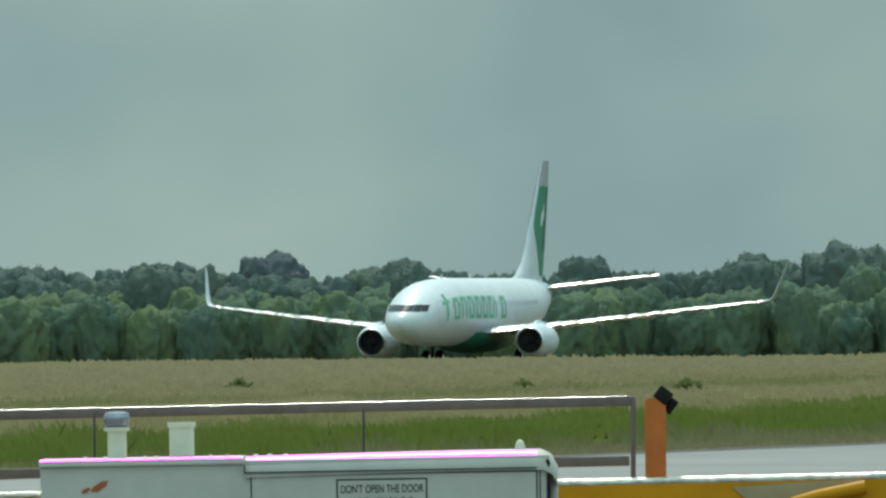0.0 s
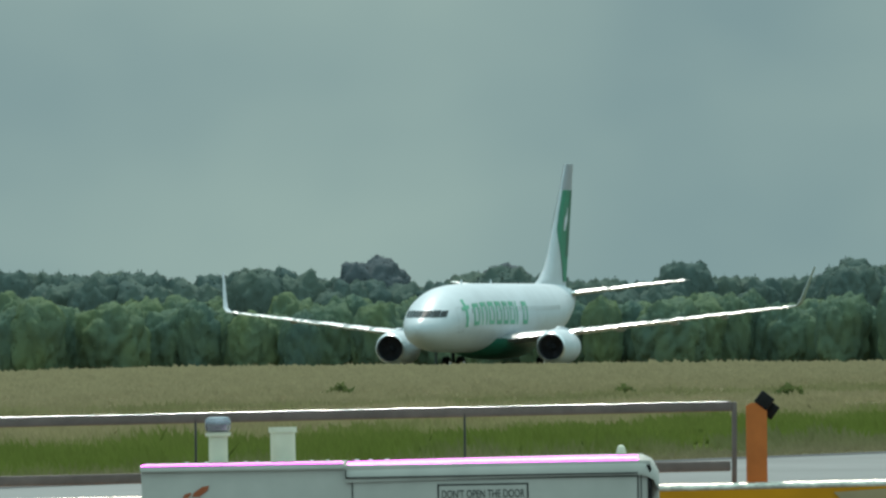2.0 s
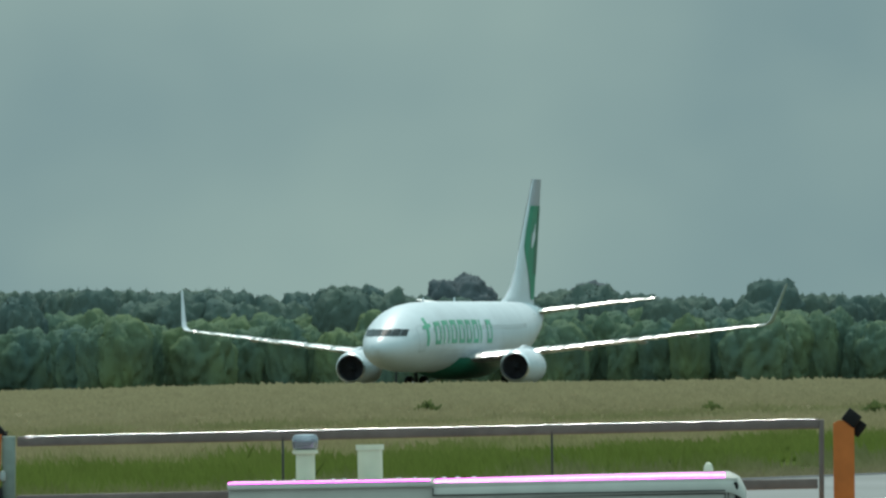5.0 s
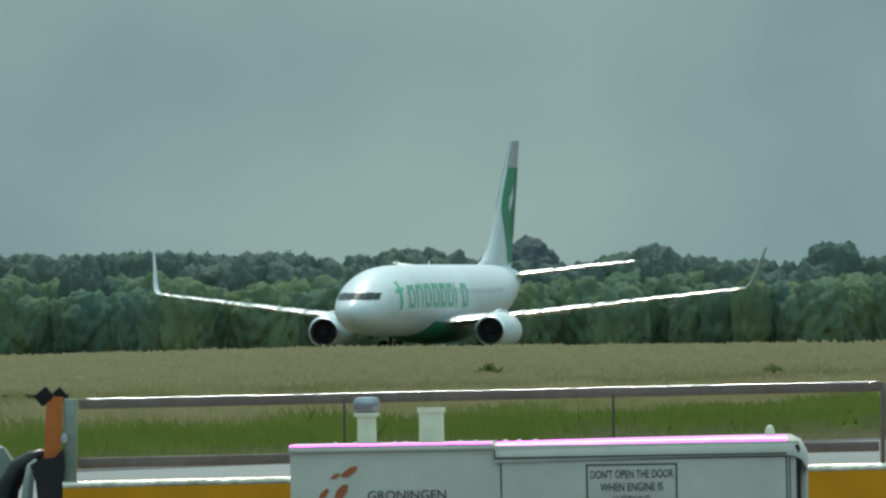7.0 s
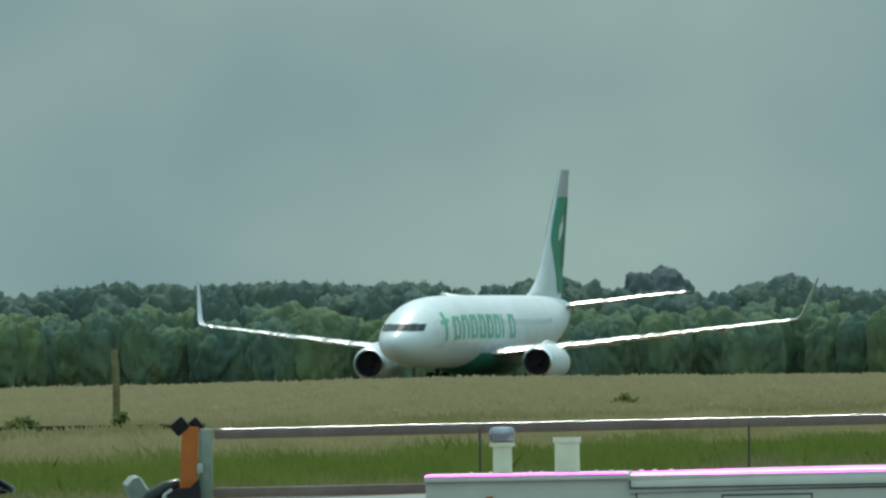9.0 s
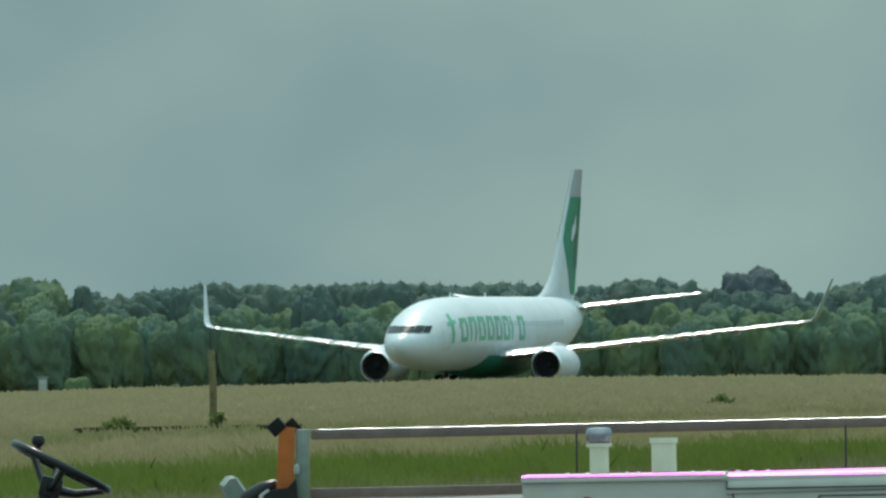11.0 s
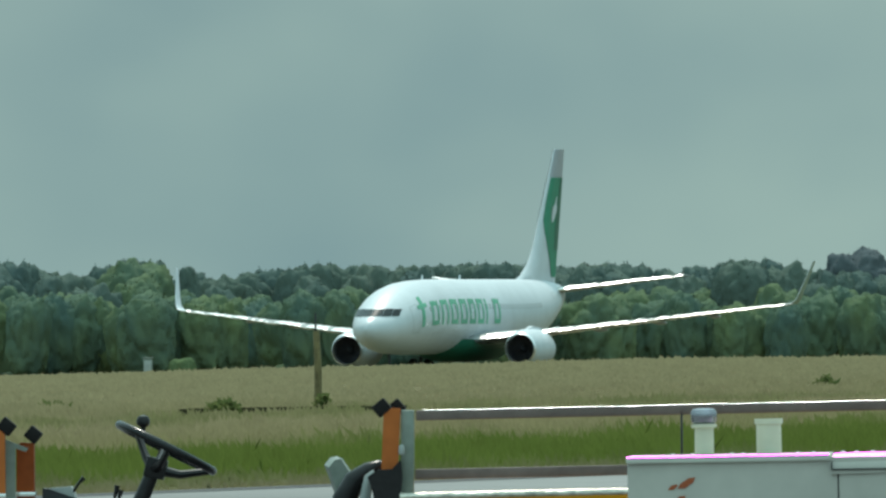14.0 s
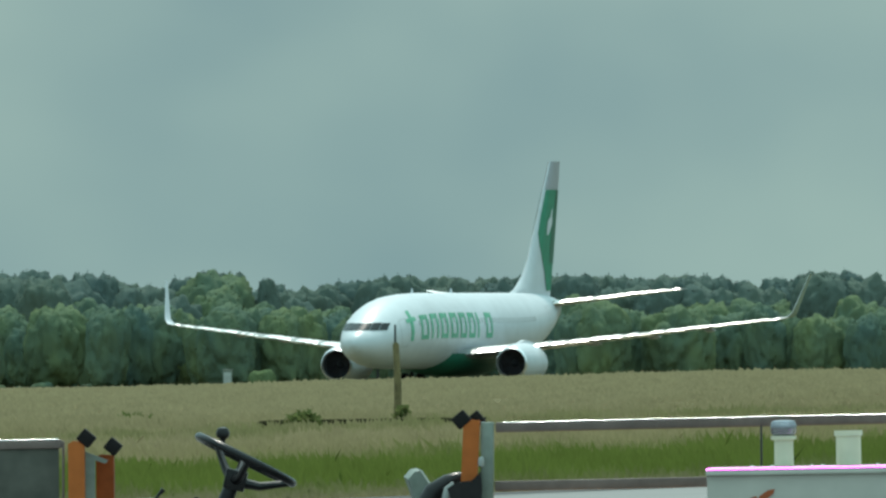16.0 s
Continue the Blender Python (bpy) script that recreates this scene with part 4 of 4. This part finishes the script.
def belt_loader():
    Y = 84.4
    ld = tagged(new("belt_loader"), "yellow airport belt loader with aluminium rails and orange posts", "belt loader")
    # chassis and body side
    bm = bmesh.new()
    xa, xb = -2.476, 2.913
    za, zb = 1.391, 1.460
    ring = [(xa, za - 0.02), (xb, zb - 0.02), (xb, 0.55), (xa, 0.55)]
    loft(bm, [[(x, y, z) for x, z in ring] for y in (Y - 0.11, Y + 1.0)])
    body = part("body", bm, YELLOW, ld, "yellow painted conveyor body", smooth=False)
    bm = bmesh.new()
    tube(bm, [(xa, Y - 0.098, za - 0.012), ((xa + xb) / 2, Y - 0.098, (za + zb) / 2 - 0.012), (xb, Y - 0.098, zb - 0.012)], 0.016, 16)
    box(bm, (xa, Y - 0.09, za - 0.03), (xa + 0.05, Y + 1.0, za - 0.01))
    part("edge_strip", bm, SCUFFED, body, "scuffed bright metal edge strip")
    bm = bmesh.new()
    x, z = 1.138, 1.396
    plate(bm, [(x - 0.01, z), (x + 0.50, z + 0.03), (x + 0.46, z - 0.03), (x + 0.12, z - 0.12)], Y - 0.116, 0.004)
    part("worn_panel", bm, FADED, body, "faded beige panel")
    bm = bmesh.new()
    tube(bm, [(1.315, Y - 0.15, 1.325), (1.471, Y - 0.15, 1.361), (1.648, Y - 0.15, 1.391)], [0.018, 0.024, 0.028], 10)
    part("grab_bar", bm, YELLOW, body, "yellow grab bar")
    # side rails: top, lower, posts
    def bar(name, a, b, size, material=ALUMINIUM, label=""):
        bm = bmesh.new()
        (ax, az), (bx, bz) = a, b
        ln = math.hypot(bx - ax, bz - az)
        m = Matrix.Translation(((ax + bx) / 2, Y, (az + bz) / 2)) @ Matrix.Rotation(-math.atan2(bz - az, bx - ax), 4, "Y")
        box(bm, (-ln / 2, -0.02, -size / 2), (ln / 2, 0.02, size / 2), 0.006, m)
        return part(name, bm, material, ld, label)
    top_rail = bar("top_rail", (-2.413, 1.697), (0.734, 1.737), 0.040, label="worn aluminium hand rail")
    lower_rail = bar("lower_rail", (-2.418, 1.466), (0.727, 1.502), 0.040)
    # thin polished beads added to the bars to draw the sun's glint
    def bead(host, a, b, r=0.0015, material=TRIM):
        bm = bmesh.new()
        (ax, az), (bx, bz) = a, b
        n = 9
        tube(bm, [(ax + (bx - ax) * k / n, Y - 0.015, az + (bz - az) * k / n + 0.0003 * math.sin(k * 2.1)) for k in range(n + 1)], r, 12)
        part("edge_bead", bm, material, host, "added bright bead that draws the sun's glint")
    bead(top_rail, (-2.384, 1.716), (0.716, 1.755), 0.0019)
    bead(lower_rail, (-2.400, 1.484), (0.723, 1.519), 0.0017)
    bar("rail_post", (-2.446, 1.719), (-2.450, 1.382), 0.052, SHELL)
    bar("rail_post", (0.744, 1.754), (0.741, 1.426), 0.020)
    for x, z in [(-1.371, 1.713), (-0.315, 1.725)]:
        bar("rail_post", (x, z), (x, z - 0.245), 0.009, DARK_METAL)
    # orange posts with rubber bumpers
    def post(a, b, zt, zb2, lean=0.0, material=ORANGE, depth=0.0, label=""):
        bm = bmesh.new()
        ring = [(a, zt - 0.012), (a + 0.02, zt), (b, zt - 0.004), (b - lean, zb2), (a - lean, zb2)]
        loft(bm, [[(x, y, z) for x, z in ring] for y in (Y + depth - 0.04, Y + depth + 0.04)])
        return part("bumper_post", bm, material, ld, label)
    def rubber(host, x, z, w, h, turn, depth=0.0):
        part("rubber_bumper", bumper(bmesh.new(), x, Y + depth, z, w, h, turn), RUBBER, host, "black rubber bumper block")
    p = post(0.789, 0.871, 1.749, 1.421, label="orange steel post")
    rubber(p, 0.862, 1.758, 0.062, 0.056, 38)
    rubber(p, 0.891, 1.715, 0.036, 0.062, 36, 0.05)
    p = post(-2.539, -2.475, 1.729, 1.481, 0.012, label="orange steel post")
    rubber(p, -2.548, 1.729, 0.062, 0.054, -40)
    rubber(p, -2.486, 1.733, 0.04, 0.055, -40, 0.10)
    p = post(-4.081, -4.017, 1.660, 1.230, label="orange steel post")
    rubber(p, -4.010, 1.670, 0.060, 0.054, 40)
    part("clamp", box(bmesh.new(), (-4.086, Y - 0.052, 1.385), (-4.012, Y + 0.05, 1.408), 0.008), TRIM, p, "bright metal clamp")
    p = post(-3.977, -3.907, 1.606, 1.229, 0.0, ORANGE_DARK, 0.12, "scuffed dark orange post")
    rubber(p, -3.911, 1.636, 0.056, 0.054, 40, 0.12)
    part("clamp", box(bmesh.new(), (-3.982, Y + 0.07, 1.392), (-3.902, Y + 0.17, 1.412), 0.008), TRIM, p, "bright metal clamp")
    bm = bmesh.new()
    plate(bm, [(-4.017, 1.619), (-3.986, 1.606), (-3.927, 1.583), (-3.938, 1.570), (-3.978, 1.583), (-3.981, 1.273), (-4.021, 1.273)], Y + 0.02, 0.02)
    part("bracket", bm, SHELL, ld, "grey steel bracket")
    # closed side panel at the tail end
    bm = bmesh.new()
    box(bm, (-5.512, Y - 0.01, 0.6), (-4.119, Y + 0.02, 1.634), 0.004)
    panel = part("tail_panel", bm, GREY_PANEL, ld, "dark grey side panel")
    bead(panel, (-5.512, 1.652), (-4.119, 1.667), 0.0022)
    bar("tail_rail", (-5.511, 1.634), (-4.106, 1.649), 0.034)
    bar("tail_post", (-4.101, 1.660), (-4.105, 1.230), 0.009)
    # low deck of the driver's place, unseen; dark to keep bounce off the wheel
    bm = bmesh.new()
    box(bm, (-4.140, Y - 0.02, 0.55), (-2.455, Y + 0.95, 1.300), 0.02)
    part("driver_deck", bm, DARK_METAL, ld, "dark driver's deck")
    # steering wheel
    hub = Vector((-3.397, Y + 0.30, 1.578))
    tilt = Matrix.Translation(hub) @ Matrix.Rotation(radians(27), 4, "Y") @ Matrix.Rotation(radians(-3.0), 4, "X")
    bm = bmesh.new()
    R, r = 0.205, 0.0175
    loft_rings = [[tilt @ Vector(((R + r * math.cos(k * math.tau / 10)) * math.cos(a), (R + r * math.cos(k * math.tau / 10)) * math.sin(a), r * math.sin(k * math.tau / 10))) for k in range(10)] for a in [q * math.tau / 48 for q in range(49)]]
    loft(bm, loft_rings, caps=False)
    bmesh.ops.remove_doubles(bm, verts=bm.verts, dist=1e-5)
    wheel_ob = part("steering_wheel", bm, RIM_BLACK, ld, "black steering wheel with a spinner knob")
    base = Vector((-3.446, Y + 0.30, 1.494))
    for a in (180, 5, 95, -85):
        bm = bmesh.new()
        rim = tilt @ Vector((R * math.cos(radians(a)), R * math.sin(radians(a)), 0))
        if a == 180:
            rim = tilt @ Vector((-R * 0.62, 0.12, 0.0))
        tube(bm, [rim, rim.lerp(base, 0.55) + Vector((0, 0, -0.018)), base], [0.012, 0.017, 0.024], 8)
        part("spoke", bm, VINYL, wheel_ob)
    bm = bmesh.new()
    bumper(bm, base.x + 0.008, base.y, base.z + 0.005, 0.085, 0.080, 14, 0.07)
    part("hub", bm, VINYL, wheel_ob)
    bm = bmesh.new()
    kx, kz = -3.489, 1.683
    lathe(bm, kx, Y + 0.38, [(0.008, kz - 0.055), (0.010, kz - 0.025), (0.026, kz - 0.012), (0.028, kz + 0.004), (0.020, kz + 0.020), (0.001, kz + 0.026)], 16)
    part("spinner_knob", bm, VINYL, wheel_ob, "black spinner knob")
    bm = bmesh.new()
    tube(bm, [base, (-3.485, Y + 0.30, 1.401), (-3.553, Y + 0.30, 1.258)], [0.028, 0.031, 0.033], 12)
    part("steering_column", bm, VINYL, ld, "black steering column")
    # dashboard, levers
    bm = bmesh.new()
    plate(bm, [(-3.877, 1.425), (-3.851, 1.422), (-3.751, 1.386), (-3.752, 1.271), (-3.879, 1.272)], Y + 0.1, 0.2)
    part("control_box", bm, DARK_METAL, ld, "dark control box")
    bm = bmesh.new()
    plate(bm, [(-3.851, 1.425), (-3.766, 1.431), (-3.751, 1.395), (-3.752, 1.271), (-3.852, 1.272)], Y + 0.12, 0.2)
    part("instrument_cover", bm, PALE_PLASTIC, ld, "pale instrument cover")
    for pts in ([(-3.762, 1.404), (-3.735, 1.444), (-3.715, 1.465)], [(-3.596, 1.380), (-3.584, 1.433)], [(-3.578, 1.380), (-3.569, 1.415)]):
        bm = bmesh.new()
        q = [(x, Y + 0.15, z) for x, z in pts]
        tube(bm, q, [0.006] * (len(q) - 1) + [0.011], 8)
        part("lever", bm, VINYL, ld, "black control lever")
    # seat with a pale headrest shell and a folded black cover
    bm = bmesh.new()
    ring = [(-2.788, 1.505), (-2.763, 1.534), (-2.741, 1.538), (-2.719, 1.504), (-2.686, 1.455), (-2.702, 1.382), (-2.732, 1.349)]
    loft(bm, [[(x + o * 0.02, Y + y, z - abs(o) * 0.01) for x, z in ring] for o, y in ((1, 0.30), (0, 0.36), (0, 0.50), (1, 0.56))])
    part("headrest", bm, SHELL, ld, "pale plastic headrest shell")
    bm = bmesh.new()
    tube(bm, [(x, Y + 0.2, z) for x, z in [(-2.721, 1.261), (-2.703, 1.371), (-2.664, 1.442), (-2.608, 1.481), (-2.564, 1.496), (-2.524, 1.485)]], [0.05, 0.05, 0.045, 0.035, 0.028, 0.022], 12)
    seat = part("seat_back", bm, VINYL, ld, "black vinyl seat back")
    bm = bmesh.new()
    tube(bm, [(x, Y + 0.15, z) for x, z in [(-2.628, 1.271), (-2.618, 1.393), (-2.604, 1.455), (-2.582, 1.477)]], [0.022, 0.022, 0.02, 0.012], 10)
    part("piping", bm, PALE_PLASTIC, seat, "grey edge of the seat")
    bm = bmesh.new()
    ring = [(-2.604, 1.459), (-2.564, 1.485), (-2.508, 1.489), (-2.473, 1.524), (-2.467, 1.458), (-2.486, 1.258), (-2.571, 1.259), (-2.583, 1.392)]
    loft(bm, [[(x, Y + y, z) for x, z in ring] for y in (-0.07, 0.1)])
    part("post_cover", bm, VINYL, ld, "black rubberised cover round the post foot")
    bm = bmesh.new()
    kx, kz = -2.470, 1.564
    lathe(bm, kx, Y - 0.05, [(0.001, kz - 0.024), (0.011, kz - 0.018), (0.013, kz), (0.010, kz + 0.016), (0.001, kz + 0.020)], 12)
    part("lamp_glass", bm, PALE_PLASTIC, ld, "small clear marker lamp")
    # wheels
    for wx in (-3.1, 1.6):
        for wy in (Y + 0.05, Y + 0.9):
            bm = bmesh.new()
            prof = [(-0.1, 0.16), (-0.1, 0.31), (-0.07, 0.34), (0.07, 0.34), (0.1, 0.31), (0.1, 0.16)]
            loft(bm, [[(wx + math.cos(k * math.tau / 20) * q, wy + o, 0.34 + math.sin(k * math.tau / 20) * q) for k in range(20)] for o, q in prof])
            part("wheel", bm, RUBBER, ld, "black rubber tyre")
    bm = bmesh.new()
    box(bm, (-3.9, Y + 0.1, 0.40), (2.6, Y + 0.85, 0.57), 0.02)
    part("chassis", bm, DARK_METAL, ld)
    # the driver's place and the tail are shifted to line up in the camera's view
    for ob in ld.children:
        if max(v.co.x for v in ob.data.vertices) < -3.1:
            ob.location.x = -0.012
    return ld


belt_loader()


# ---------------------------------------------------------------- field: post, ditch bank, weeds
def field_post():
    x, y = -17.9, 540.0
    z = terrain(x, y)
    bm = bmesh.new()
    tube(bm, [(x, y, z - 0.2), (x + 0.01, y, z + 1.0), (x - 0.03, y, z + 1.96), (x - 0.03, y, z + 2.02)], [0.10, 0.095, 0.085, 0.06], 12)
    stake = tagged(part("field_post", bm, POST_WOOD), "weathered wooden post with a thin iron rod, standing in the grass", "post")
    bm = bmesh.new()
    tube(bm, [(x - 0.04, y, z + 1.8), (x - 0.045, y, z + 2.2), (x - 0.04, y, z + 2.47)], [0.03, 0.028, 0.024], 8)
    part("rod", bm, DARK_METAL, stake, "thin dark iron rod")


def weed(name, x, y, wide, tall, count, seed, label):
    rng = np.random.default_rng(seed)
    verts, faces = [], []
    z = terrain(x, y) - 0.05
    for _ in range(count):
        a, q, u = rng.uniform(0, math.tau), wide * math.sqrt(rng.uniform()), rng.uniform()
        p = np.array((x + math.cos(a) * q * (1 - 0.5 * u), y + math.sin(a) * q, z + tall * u * (1 - 0.35 * (q / wide))))
        s = rng.uniform(0.05, 0.11)
        d = rng.normal(size=(2, 3)) * s
        i = len(verts)
        verts += [tuple(p - d[0]), tuple(p + d[1]), tuple(p + d[0]), tuple(p - d[1])]
        faces.append((i, i + 1, i + 2, i + 3))
    me = bpy.data.meshes.new(name)
    me.from_pydata(verts, [], faces)
    me.materials.append(WEED)
    tagged(new(name, me), label, "weeds")


def ditch():
    """A low broken bank of dark dead stalks beside the ditch."""
    rng = np.random.default_rng(5)
    verts, faces = [], []
    for _ in range(4200):
        u = rng.uniform()
        x, y = -20.2 + u * 5.0, 512 + u * 8 + rng.normal(0, 0.7)
        if noise.noise((x * 0.9, 3.1, 0)) < -0.32:
            continue
        z = terrain(x, y)
        h, w = rng.uniform(0.08, 0.26), rng.uniform(0.03, 0.09)
        i = len(verts)
        verts += [(x - w, y, z - 0.02), (x + w, y, z - 0.02), (x + w * 0.7 + rng.normal(0, 0.05), y, z + h), (x - w * 0.4 + rng.normal(0, 0.05), y, z + h * 0.9)]
        faces.append((i, i + 1, i + 2, i + 3))
    me = bpy.data.meshes.new("ditch_bank")
    me.from_pydata(verts, [], faces)
    me.materials.append(DEAD)
    tagged(new("ditch_bank", me), "low dark bank of dead stalks along a ditch", "bank", kind="stuff")


WEED = leafy("weed_leaves", (0.10, 0.13, 0.045), (0.17, 0.19, 0.075), 3.0)
DEAD = leafy("dead_stalks", (0.030, 0.030, 0.018), (0.075, 0.07, 0.04), 3.0)
field_post()
ditch()


def cabinet():
    """A pale roadside cabinet in front of the wood."""
    x, y = -83.1, 2024.0
    z = terrain(x, y)
    cab = tagged(new("utility_cabinet"), "grey utility cabinet in front of the wood", "cabinet")
    bm = bmesh.new()
    box(bm, (x - 0.42, y, z - 0.1), (x + 0.42, y + 0.6, z + 2.55), 0.03)
    part("body", bm, SHELL, cab)
    bm = bmesh.new()
    box(bm, (x - 0.50, y - 0.08, z + 2.54), (x + 0.50, y + 0.7, z + 2.66), 0.03)
    part("roof", bm, SHELL, cab, "grey flat roof")
    bm = bmesh.new()
    box(bm, (x - 0.34, y - 0.02, z + 0.2), (x + 0.34, y + 0.01, z + 2.35), 0.01)
    part("door", bm, PALE_PLASTIC, cab, "pale grey door")


cabinet()
weed("weed_clump", -19.2, 511, 0.55, 0.50, 620, 3, "small green thistle clump on the ditch bank")
weed("weed_clump", -17.65, 536, 0.20, 0.5, 200, 4, "green weeds round the foot of the post")
for k, (wx, wy, ww, wt) in enumerate(((-6.3, 660, 0.5, 0.26), (7.3, 640, 0.6, 0.4), (2.5, 665, 0.35, 0.22), (12.9, 600, 0.4, 0.28), (-25.5, 560, 0.6, 0.25))):
    weed("weed_clump", wx, wy, ww, wt, 160, 20 + k, "green weed clump in the bleached grass")


motions()
